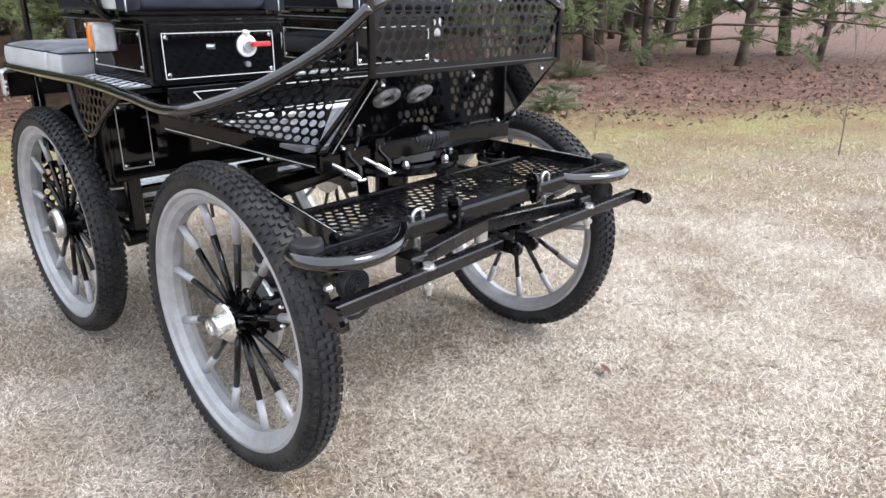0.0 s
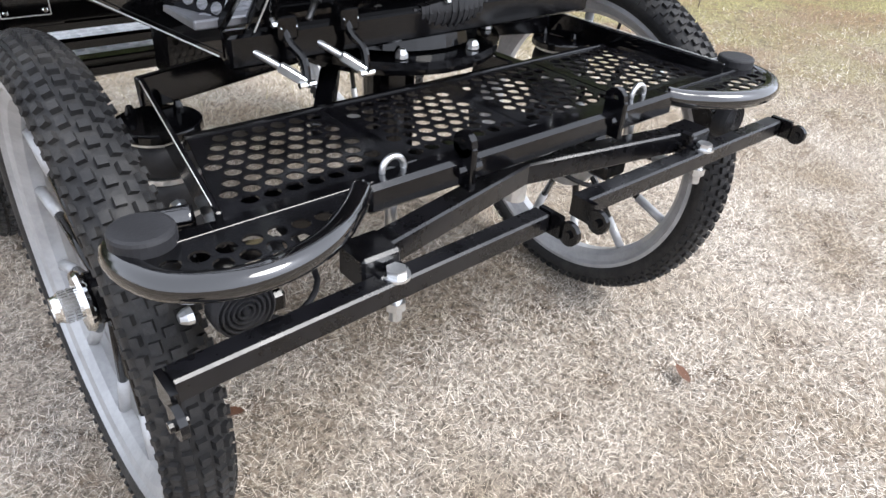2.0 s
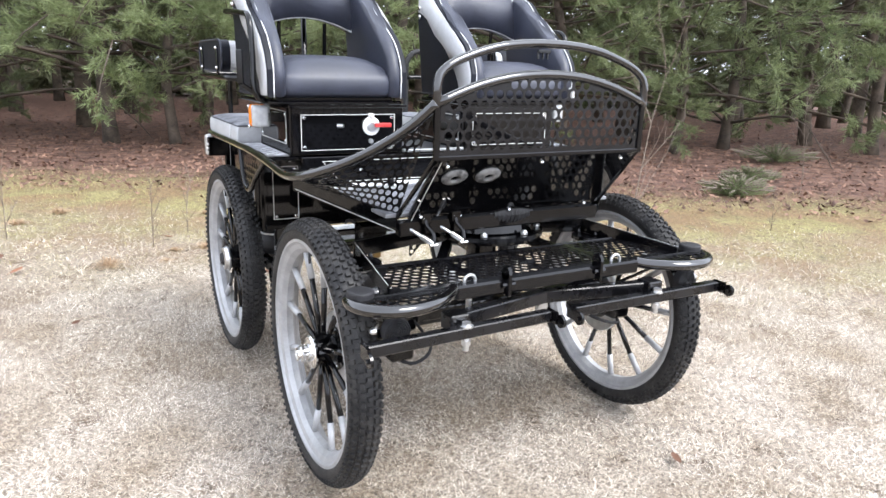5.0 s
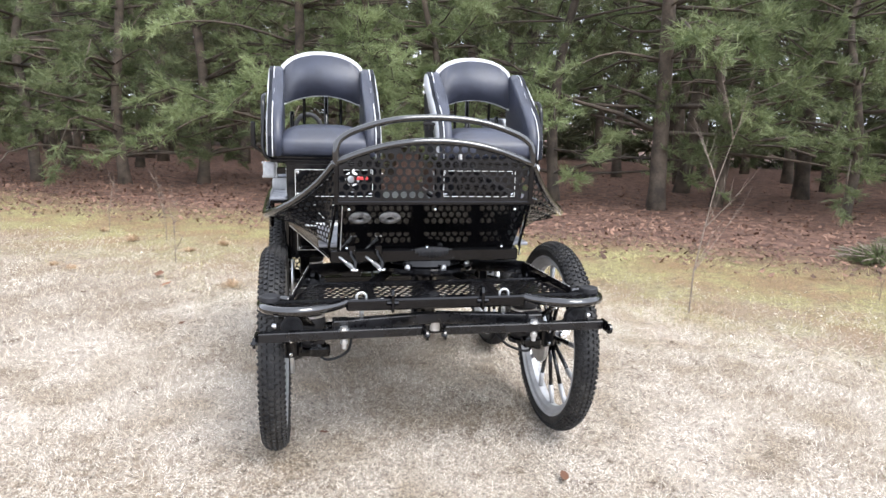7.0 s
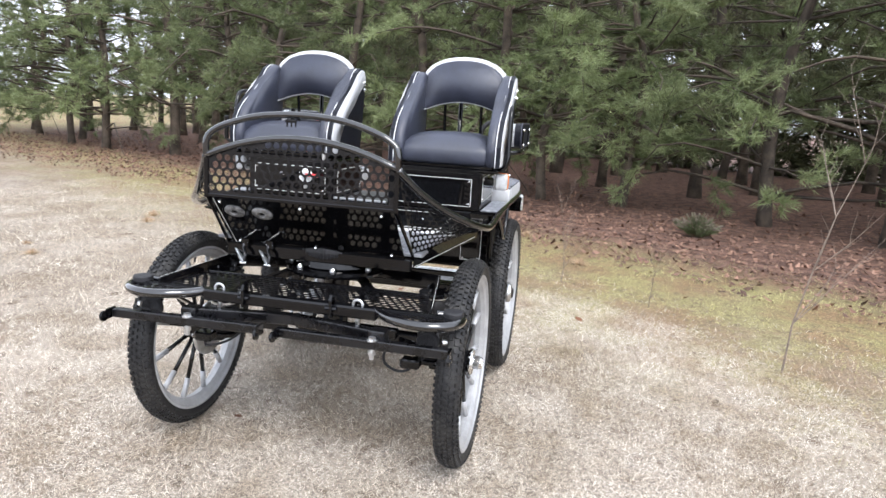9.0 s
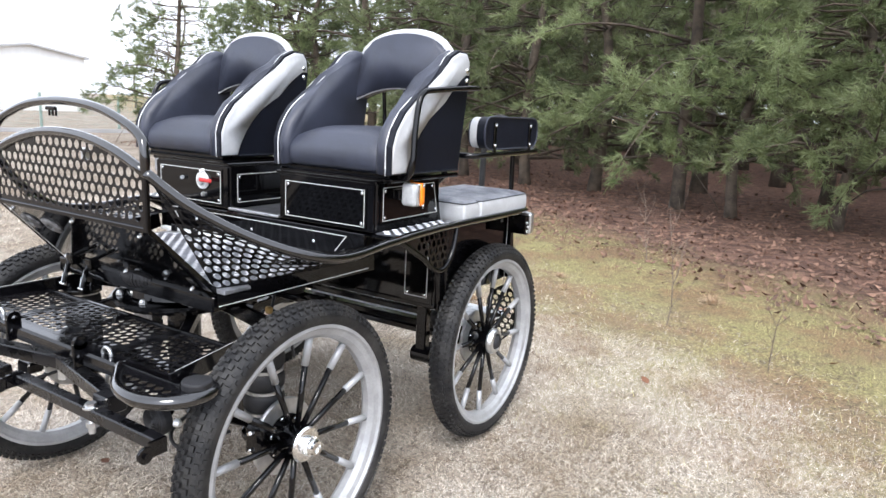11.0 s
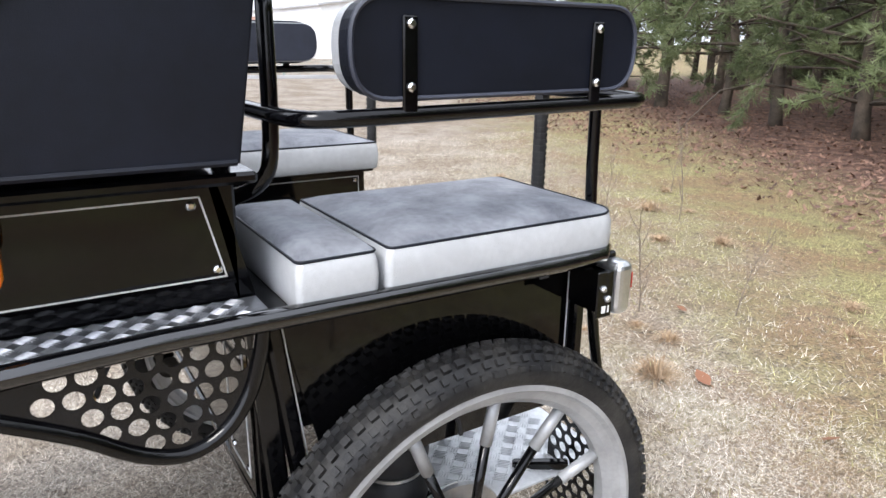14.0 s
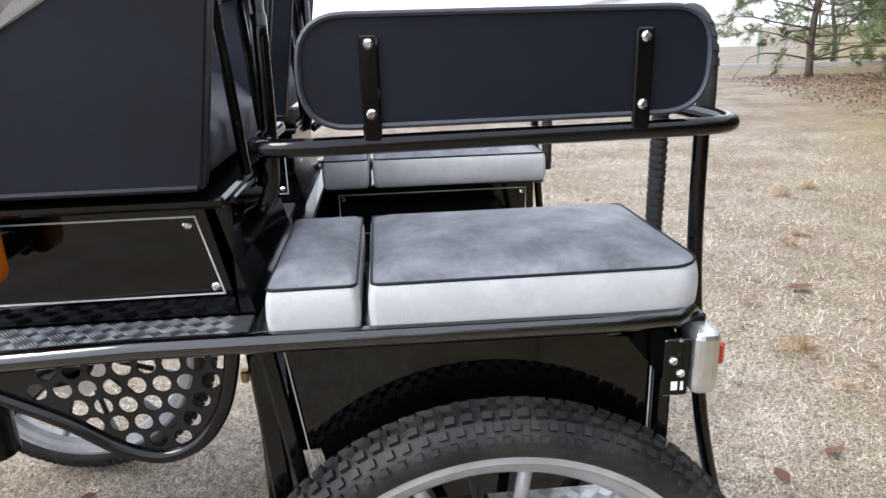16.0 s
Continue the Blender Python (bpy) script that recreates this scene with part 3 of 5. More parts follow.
for s in BOTH:
    part("side_rail", beam((s * 0.432, 0.045, ZP + 0.014), (s * 0.492, -0.345, ZP - 0.004), 0.008, 0.046, 0.002), PAINT, foot)
    # very thin pale strip along the top edge of the side rail
    part("side_stripe", beam((s * 0.4385, 0.03, ZP + 0.0370), (s * 0.493, -0.33, ZP + 0.0203), 0.0008, 0.0010, 0), STRIPE, foot)
    # curved wing with its round edge
    pts = [(0.315, -0.345), (0.345, -0.372), (0.40, -0.412), (0.46, -0.432), (0.52, -0.428), (0.57, -0.398), (0.592, -0.350), (0.588, -0.305), (0.555, -0.282), (0.50, -0.290)]
    line = [V(s * x, y, ZP - 0.012) for x, y in pts]
    line[0].z += 0.004
    part("wing_tube", tube(line, 0.0165, 12, smooth=6), TUBE_PAINT, foot, smooth=True)
    sm = [(p.x, p.y) for p in smooth_line(line, 4)]
    rim = [p for p in sm if p[1] < -0.352]
    wing = [(s * 0.345, -0.350)] + rim[1:] + [(s * 0.588, -0.350)]
    if s > 0:
        wing = wing[::-1]
    part("wing_plate", perforated(wing, flat, 0.0285, 0.0112, 0.003, 0.0005), MESH, foot)
    part("wing_edge", beam((s * 0.30, -0.342, ZP - 0.006), (s * 0.585, -0.340, ZP - 0.007), 0.020, 0.018, 0.0008), PAINT, foot)
    pk = part("rubber_buffer", disc((s * 0.566, -0.328, ZP - 0.006), (s * 0.566, -0.328, ZP + 0.018), 0.034, 32, 0.005), SOFT_RUBBER, foot, "round black rubber buffer", smooth=False)
    # ribbed buffer below, facing ahead
    bz = 0.592
    rings = [(-0.395, 0.0)]
    for r in (0.006, 0.012, 0.018, 0.024, 0.030):
        rings += [(-0.395, r - 0.002), (-0.391, r), (-0.395, r + 0.002)]
    rings += [(-0.394, 0.034), (-0.385, 0.036), (-0.368, 0.036), (-0.366, 0.0)]
    rb = part("ring_buffer", lathe(rings, 28, "y", (s * 0.495, 0, bz), closed=False), SOFT_RUBBER, foot, "ribbed round rubber buffer")
    part("buffer_bracket", beam((s * 0.495, -0.36, 0.60), (s * 0.495, -0.30, 0.655), 0.04, 0.01), PAINT, rb)
    bolt((s * 0.545, -0.37, bz + 0.004), (s, 0, 0), 0.010, 0.014, foot, "steel_nut", STEEL)
    # lifting eye on its threaded stem, and the lug plate
    ex = s * 0.252 - 0.010
    eye = part("eye_bolt", lathe([(0.0045 * math.cos(2 * math.pi * i / 8), 0.0165 + 0.0045 * math.sin(2 * math.pi * i / 8)) for i in range(8)], 28, "y", (ex, -0.337, ZP + 0.004)), STEEL, foot, "galvanised steel eye bolt", smooth=True)
    part("stem", rod((ex, -0.335, ZP - 0.010), (ex, -0.335, 0.585), 0.008), STEEL, eye, smooth=True)
    part("nut", tube([(ex, -0.335, ZP - 0.002), (ex, -0.335, ZP + 0.001)], 0.011, 6), STEEL, eye)
    lx = s * 0.158
    prof = [(-0.020, -0.04), (0.016, -0.04), (0.014, 0.030)] + [(-0.003 + 0.017 * math.cos(radians(a)), 0.034 + 0.017 * math.sin(radians(a))) for a in range(0, 181, 30)] + [(-0.022, 0.0)]
    lug = part("lug_plate", bmesh.new(), PAINT, foot)
    bm = bmesh.new()
    hole = [(-0.003 + 0.0075 * math.cos(2 * math.pi * i / 12), 0.034 + 0.0075 * math.sin(2 * math.pi * i / 12)) for i in range(12)]
    ring = [(-0.003 + 0.019 * math.cos(2 * math.pi * i / 12), 0.034 + 0.019 * math.sin(2 * math.pi * i / 12)) for i in range(12)]
    for i in range(12):
        j = (i + 1) % 12
        for x in (lx - 0.005, lx + 0.005):
            bm.faces.new([bm.verts.new((x, -0.352 + q[0], ZP - 0.015 + q[1])) for q in (ring[i], ring[j], hole[j], hole[i])])
        for a, b in ((ring[i], ring[j]), (hole[j], hole[i])):
            bm.faces.new([bm.verts.new((x, -0.352 + q[0], ZP - 0.015 + q[1])) for x, q in ((lx - 0.005, a), (lx + 0.005, a), (lx + 0.005, b), (lx - 0.005, b))])
    add_box(bm, (lx, -0.356, ZP - 0.012), (0.010, 0.040, 0.062), bevel=0.002)
    bm.to_mesh(lug.data)
    bm.free()
    part("lug_bolt", tube([(lx - s * 0.02, -0.362, ZP - 0.012), (lx + s * 0.02, -0.362, ZP - 0.012)], 0.009, 8), PAINT, foot)
    # wing support arm
    part("support_arm", beam((s * 0.50, -0.33, ZP - 0.02), (s * 0.44, -0.16, 0.53), 0.05, 0.010), PAINT, foot)
    part("tie_arm", beam((s * 0.440, 0.04, ZP + 0.014), (s * 0.14, 0.10, ZP + 0.024), 0.012, 0.050, 0.002), PAINT, foot)
    part("inner_arm", beam((s * 0.24, -0.125, ZP - 0.03), (s * 0.13, 0.02, ZP + 0.01), 0.03, 0.03, 0.003), PAINT, foot)
    bolt((s * 0.49, -0.21, ZP - 0.04), (0, -1, 0), 0.012, 0.02, foot, "steel_nut", STEEL)

# ---- draw beam and the two swinging bars ----
ZD = 0.592
for s in BOTH:
    db = P("draw_beam", beam((0, -0.315, ZD), (s * 0.345, -0.388, ZD + 0.004), 0.036, 0.036, 0.003), BAR_PAINT, "black square steel draw beam")
    part("clamp", box((s * 0.335, -0.392, ZD + 0.004), (0.055, 0.055, 0.046), bevel=0.004), BAR_PAINT, db)
    x0, x1, y0, y1 = (-0.60, -0.065, -0.440, -0.425) if s < 0 else (0.010, 0.578, -0.428, -0.432)
    sb = P("swingletree", beam((x0, y0, ZD - 0.012), (x1, y1, ZD - 0.012), 0.030, 0.030, 0.003), BAR_PAINT, "black square steel swingletree bar")
    for x, y in ((x0, y0), (x1, y1)):
        end = -1 if x == x0 else 1
        bm = prism([(-0.022, -0.004), (0.020, -0.004), (0.020, 0.004), (-0.022, 0.004)], 0.034, lambda u, v, w: V(x + end * 0.004 + v, y - 0.012 + u, ZD - 0.028 + w))
        part("end_plate", bm, PAINT, sb)
        part("pin_tab", tube([(x + end * 0.004, y - 0.045, ZD - 0.016), (x + end * 0.012, y - 0.045, ZD - 0.016)], 0.018, 14), PAINT, sb)
        part("pin", tube([(x + end * 0.000, y - 0.047, ZD - 0.016), (x + end * 0.018, y - 0.047, ZD - 0.016)], 0.0060, 10), PAINT, sb)
    bx, by = s * 0.326, -0.434
    pv = part("pivot_bolt", tube([(bx, by, ZD + 0.003), (bx, by, ZD + 0.013)], 0.0130, 6), STEEL, sb, "galvanised pivot bolt")
    part("washer", disc((bx, by, ZD + 0.001), (bx, by, ZD + 0.005), 0.0175, 20), STEEL, pv)
    part("shank", rod((bx, by, ZD), (bx, by, ZD - 0.062), 0.008), STEEL, pv)
    part("lower_nut", tube([(bx, by, ZD - 0.046), (bx, by, ZD - 0.034)], 0.013, 6), STEEL, pv)
    part("pivot_plate", beam((bx, by, ZD + 0.0), (bx, -0.37, ZD + 0.0), 0.045, 0.012, 0.003), PAINT, sb)
P("beam_stem", beam((0, -0.315, ZD - 0.01), (0, -0.05, 0.50), 0.04, 0.04), PAINT)
P("beam_foot", rod((0, -0.31, ZD - 0.018), (0, -0.31, ZD - 0.05), 0.018), STEEL)

# ---- turntable ----
tt = P("turntable", lathe([(0.695, 0.10), (0.695, 0.195), (0.705, 0.20), (0.718, 0.20), (0.722, 0.10)], 40, "z", (0.02, 0.06, 0)), PAINT, "black steel turntable ring", smooth=False)
part("upper_ring", lathe([(0.724, 0.06), (0.724, 0.16), (0.775, 0.15), (0.785, 0.06)], 36, "z", (0.02, 0.06, 0)), PAINT, tt)
for a in range(15, 360, 45):
    bolt((0.02 + 0.18 * math.cos(radians(a)), 0.06 + 0.18 * math.sin(radians(a)), 0.72), (0, 0, 1), 0.011, 0.014, tt, "ring_bolt", STEEL)
P("king_post", rod((0.02, 0.06, 0.44), (0.02, 0.06, 0.70), 0.05, 20), PAINT)
P("hose_guard", tube([(-0.08, -0.06, 0.785), (0.02, -0.085, 0.79), (0.14, -0.06, 0.785)], 0.035, 16, smooth=6), SOFT_RUBBER, "ribbed black rubber hose", smooth=True)
bm = bmesh.new()
for i in range(16):
    x = -0.07 + i * 0.0135
    tube([(x, -0.085 + abs(x - 0.02) * 0.18, 0.787), (x + 0.006, -0.085 + abs(x - 0.02) * 0.18, 0.787)], 0.038, 14, bm=bm)
P("hose_rib", bm, SOFT_RUBBER)

# ---- dashboard: perforated sheet under two arched tubes ----
DY = -0.282
XW = 0.342


def arch(x, z0, z1):
    return z0 + (z1 - z0) * (1 - (abs(x) / XW) ** 2.1)


dash = P("dashboard", tube([(x, DY, arch(x, 1.128, 1.204)) for x in [XW * (i / 12 - 1) for i in range(25)]], 0.0125, 12), TUBE_PAINT, "black arched dashboard of perforated sheet", smooth=True)
poly = [(-XW + 0.004, 0.995), (XW - 0.004, 0.995)] + [(x, arch(x, 1.124, 1.200)) for x in [XW * 0.985 * (1 - i / 12) for i in range(25)]]
part("perforated_sheet", perforated(poly, lambda u, v, w: V(u, DY + w, v), 0.0300, 0.0118, 0.002, 0.001), MESH, dash)
part("top_rail", tube([(-XW, DY, 1.12), (-XW, DY, 1.178), (-0.325, DY + 0.004, 1.208), (-0.27, DY + 0.006, 1.238), (-0.15, DY + 0.008, 1.272), (0, DY + 0.01, 1.283),
                       (0.15, DY + 0.008, 1.272), (0.27, DY + 0.006, 1.238), (0.325, DY + 0.004, 1.208), (XW, DY, 1.178), (XW, DY, 1.12)], 0.0115, 12, smooth=5), TUBE_PAINT, dash, smooth=True)
part("bottom_edge", beam((-XW, DY, 0.992), (XW, DY, 0.992), 0.012, 0.012, 0.002), PAINT, dash)
rh = part("rein_hook", box((-0.03, DY - 0.004, 1.262), (0.04, 0.01, 0.01), bevel=0.002), PAINT, dash)
for x in (-0.045, -0.03, -0.015):
    part("hook_pin", rod((x, DY, 1.262), (x, DY, 1.243), 0.003, 8), PAINT, rh)
part("latch", box((0.085, DY + 0.012, 1.155), (0.012, 0.02, 0.03), bevel=0.003), STEEL, dash)
for s in BOTH:
    part("corner_post", beam((s * XW, DY, 1.13), (s * XW, DY, 0.985), 0.014, 0.016, 0.003), PAINT, dash)

# sloping toe panel below it
TOP, LOW = V(0, DY + 0.004, 0.99), V(0, -0.098, 0.792)
toe = P("toe_panel", prism([(-0.335, 0), (0.335, 0), (0.335, (TOP - LOW).length), (-0.335, (TOP - LOW).length)], 0.004, plane3(LOW, (1, 0, 0), TOP - LOW)), PANEL, "glossy black sloping toe panel")
pl = plane3(LOW, (1, 0, 0), TOP - LOW)
bm = outline_stripe([(-0.322, 0.01), (-0.322, 0.258), ], lambda u, v, w: pl(u, v, 0.004 + w), closed=False)
outline_stripe([(0.322, 0.01), (0.322, 0.258)], lambda u, v, w: pl(u, v, 0.004 + w), closed=False)
part("stripe", bm, STRIPE, toe)
for x in (-0.30, 0.0, 0.29):
    for v in (0.025, 0.245):
        bolt(pl(x, v, 0.004), pl(0, 0, 1) - pl(0, 0, 0), 0.006, 0.008, toe, "screw")
for x in (-0.26, -0.155):
    o = pl(x, 0.198, 0.004)
    nrm = (pl(0, 0, 1) - pl(0, 0, 0)).normalized()
    q = nrm.to_track_quat("Z", "Y").to_matrix().to_4x4()
    bm = lathe([(0.0, 0.030), (0.004, 0.031), (0.006, 0.025), (0.010, 0.016), (0.008, 0.010), (0.0, 0.010)], 28, "z")
    bmesh.ops.transform(bm, matrix=Matrix.Translation(o) @ q @ Matrix.Scale(1.25, 4, (1, 0, 0)), verts=bm.verts)
    part("pedal_boot", bm, material("dusty_rubber_boot", (0.05, 0.05, 0.05), 0.7, 0, 0.3, 50, 0.2, 300, colour2=(0.20, 0.20, 0.20)) if x < -0.2 else bpy.data.materials["dusty_rubber_boot"], toe, "oval dusty rubber pedal boot", smooth=True)
P("front_cross_member", beam((-0.36, -0.095, 0.772), (0.36, -0.095, 0.772), 0.03, 0.045, 0.004), PAINT)
# brake linkage under the toe panel
for x in (-0.280, -0.182):
    lk = P("brake_link", tube([(x - 0.002, -0.112, 0.815), (x - 0.004, -0.124, 0.785), (x + 0.010, -0.140, 0.760), (x + 0.008, -0.150, 0.728)], 0.0065, 8, smooth=4), PAINT, "black brake link with bright rods")
    part("rod", rod((x + 0.004, -0.146, 0.734), (x - 0.075, -0.082, 0.792), 0.0048), STEEL, lk, smooth=True)
    part("rod_end", beam((x + 0.008, -0.149, 0.731), (x - 0.020, -0.127, 0.752), 0.013, 0.013, 0.002), STEEL, lk)
    for p in ((x, -0.120, 0.800), (x + 0.008, -0.151, 0.729)):
        part("pin", rod((p[0] - 0.012, p[1], p[2]), (p[0] + 0.012, p[1], p[2]), 0.0050, 8), CHROME, lk)
    part("fork", box((x, -0.115, 0.80), (0.03, 0.02, 0.035), bevel=0.004), PAINT, lk)

# ---- flared perforated sides and the edge tube ----
SILL = 0.930
for s in BOTH:
    up_line = smooth_line([V(s * XW, DY, 1.130), V(s * 0.400, -0.215, 1.055), V(s * 0.475, -0.12, 0.985), V(s * 0.545, -0.03, 0.938), V(s * 0.592, 0.07, 0.908), V(s * 0.602, 0.17, 0.900), V(s * 0.603, 0.30, 0.910)], 6)
    low_line = [V(s * (0.365 + 0.145 * t), -0.100 + 0.45 * t, 0.805 + 0.045 * t) for t in [i / (len(up_line) - 1) for i in range(len(up_line))]]
    m = len(up_line) - 1

    def ruled(u, v, w, up_line=up_line, low_line=low_line, m=m):
        t = max(0.0, min(0.9999, u / 0.56)) * m
        i = int(t)
        f = t - i
        lo, hi = low_line[i].lerp(low_line[i + 1], f), up_line[i].lerp(up_line[i + 1], f)
        return lo + (hi - lo).normalized() * v + V(0, 0, w)

    heights = [(up_line[i] - low_line[i]).length for i in range(m + 1)]
    outline = [(0.56 * i / m, 0.0) for i in range(0, m + 1, 4)] + [(0.56, 0.0)] + [(0.56 * i / m, heights[i]) for i in range(m, -1, -1)]
    fl = P("flared_side", perforated(outline, ruled, 0.0300, 0.0118, 0.002, 0.001), MESH, "black flared side of perforated sheet")
    end = [V(s * 0.605, y, z) for y, z in ((0.45, 0.920), (0.62, 0.925), (0.80, 0.924), (1.00, 0.922), (1.20, 0.920))]
    part("edge_tube", tube(up_line + end + [V(s * 0.603, 1.285, 0.920), V(s * 0.585, 1.312, 0.920), V(s * 0.40, 1.318, 0.920)], 0.0135, 12), TUBE_PAINT, fl, "black round edge tube", smooth=True)
    part("front_trim", beam(low_line[0], V(s * XW, DY + 0.004, 0.99), 0.010, 0.012, 0.002), PAINT, fl)
    part("front_stripe", beam(low_line[0] + V(0, -0.007, 0), V(s * XW, DY - 0.003, 0.99), 0.0012, 0.0016, 0), STRIPE, fl)
    part("lower_skirt", prism([(0, 0), (0.50, 0.0), (0.50, 0.068), (0, 0.040)], 0.004, plane3(low_line[0] - V(0, 0, 0.040), low_line[-1] - low_line[0], V(s * 0.10, 0, 1))), PANEL, fl)
    part("skirt_stripe", beam(low_line[0] + V(s * 0.006, 0, -0.036), low_line[-1] + V(s * 0.006, 0, -0.030), 0.0012, 0.0018, 0), STRIPE, fl)

# ---- floor ----
fl = P("floor_plate", box((0, 0.13, 0.812), (0.80, 0.47, 0.012), bevel=0.002), FLOOR_PLATE, "grey chequered footwell floor plate")
tagged(part("tread_pattern", tread_bars(-0.38, -0.09, 0.38, 0.355, lambda u, v, w: V(u, v, 0.8182 + w), 0.022), FLOOR_PLATE, fl), kind="stuff")
ft = P("toe_plate", prism([(-0.33, 0.01), (0.33, 0.01), (0.33, 0.235), (-0.33, 0.235)], 0.003, lambda u, v, w: pl(u, v, -0.012 + w)), PLATE, "dark chequered plate inside the toe board")
tagged(part("tread_pattern", tread_bars(-0.32, 0.015, 0.32, 0.235, lambda u, v, w: pl(u, v, -0.012 - w), 0.022), PLATE, ft), kind="stuff")
P("floor_edge", box((0, 0.336, 0.824), (0.90, 0.024, 0.012), bevel=0.002), BARE_PLATE, "bright metal strip along the floor edge")
P("seat_riser", box((0, 0.365, 0.865), (0.98, 0.012, 0.11), bevel=0.002), PANEL, "black riser below the seat boxes")
rs = P("riser_stripe", outline_stripe([(-0.36, 0.835), (0.36, 0.835), (0.42, 0.905), (-0.42, 0.905)], lambda u, v, w: V(u, 0.3588 - w, v)), STRIPE)
for x, y in ((-0.357, 0.315), (-0.206, 0.288)):
    fs = P("floor_stud", disc((x, y, 0.8185), (x, y, 0.8225), 0.030, 24, 0.0015), STEEL, "black floor stud on a round steel plate")
    part("stud_cap", disc((x, y, 0.8225), (x, y, 0.850), 0.011, 14, 0.003), PAINT, fs)
for x in (-0.285, 0.0, 0.285):
    bolt((x, 0.3588, 0.872), (0, -1, 0), 0.006, 0.005, carriage, "riser_screw")
for s in BOTH:
    P("side_plate", perforated([(s * 0.40, 0.02), (s * 0.56, 0.06), (s * 0.58, 0.36), (s * 0.46, 0.36)] if s > 0 else [(s * 0.46, 0.36), (s * 0.58, 0.36), (s * 0.56, 0.06), (s * 0.40, 0.02)],
                               lambda u, v, w: V(u, v, 0.868 + 0.12 * (abs(u) - 0.40) + w), 0.0300, 0.0118, 0.002, 0.002), MESH)
deck = P("deck", box((0, 0.58, 0.916), (1.18, 0.40, 0.014), bevel=0.003), PAINT, "black deck that carries the seats")
for s in BOTH:
    part("bench_ledge", box((s * 0.452, 1.060, 0.910), (0.276, 0.55, 0.014), bevel=0.003), PAINT, deck)
for s in BOTH:
    tp = P("side_tread", box((s * 0.562, 0.56, 0.9265), (0.070, 0.38, 0.005), bevel=0.001), PLATE, "worn chequered side tread plate")
    tagged(part("tread_pattern", tread_bars(0.529, 0.372, 0.596, 0.75, lambda u, v, w: V(s * u, v, 0.9292 + w), 0.0223, 0.0018), PLATE_BAR, tp), kind="stuff")
P("aisle_plate", box((0, 0.55, 0.9262), (0.22, 0.36, 0.005), bevel=0.001), PLATE)
P("aisle_edge", box((0, 0.372, 0.9295), (0.24, 0.022, 0.010), bevel=0.002), STEEL, "bright metal step edge")


# ---- seat boxes and bucket seats ----
def rounded(poly, r, seg=3):
    """An outline with its corners rounded."""
    out = []
    n = len(poly)
    for i in range(n):
        p, a, b = Vector(poly[i]), Vector(poly[i - 1]), Vector(poly[(i + 1) % n])
        da, db = (a - p), (b - p)
        k = min(r, da.length * 0.45, db.length * 0.45)
        s0, s1 = p + da.normalized() * k, p + db.normalized() * k
        for j in range(seg + 1):
            t = j / seg
            out.append(tuple((1 - t) ** 2 * s0 + 2 * t * (1 - t) * p + t * t * s1))
    return out


def panel_with_line(name, poly, to3, parent, inset=0.018, screws=True, sheet=None, depth=0.003, label=""):
    """Thin sheet with a painted line inside its edge and a screw in each corner."""
    pn = part(name, prism(poly, depth, to3), sheet or PANEL, parent, label)
    c = sum((Vector(p) for p in poly), V(0, 0)) / len(poly)
    ins = []
    for p in poly:
        d = Vector(p) - c
        ins.append((p[0] - math.copysign(inset, d.x), p[1] - math.copysign(inset, d.y)))
    lifted = lambda u, v, w: to3(u, v, depth + w)
    part("stripe", outline_stripe(ins, lifted), STRIPE, pn)
    if screws:
        n = (to3(0, 0, 1) - to3(0, 0, 0)).normalized()
        for p in ins:
            d = Vector(p) - c
            q = (p[0] - math.copysign(0.010, d.x), p[1] - math.copysign(0.010, d.y))
            bolt(to3(*q, depth), n, 0.0062, 0.004, pn, "screw")
    return pn


WING = [(0.335, 1.112), (0.334, 1.195), (0.352, 1.245), (0.395, 1.298), (0.465, 1.345), (0.545, 1.388), (0.602, 1.440), (0.640, 1.478), (0.690, 1.500), (0.745, 1.496), (0.765, 1.470), (0.770, 1.42),
        (0.722, 1.112)]
BAND = [(y + 0.005, z - (0.004 if z > 1.2 else 0)) for y, z in WING[:9]] + WING[9:12] + [(0.705, 1.425), (0.672, 1.372), (0.620, 1.325), (0.525, 1.277), (0.470, 1.245), (0.438, 1.205), (0.432, 1.150), (0.418, 1.112)]


def slab(poly, x0, x1, bevel=0.008):
    bm = prism(poly, abs(x1 - x0), lambda u, v, w: V(min(x0, x1) + w, u, v))
    es = [e for e in bm.edges if any(len(f.verts) > 4 for f in e.link_faces)]
    bmesh.ops.bevel(bm, geom=es, offset=bevel, segments=3, profile=0.5, affect="EDGES")
    return bm


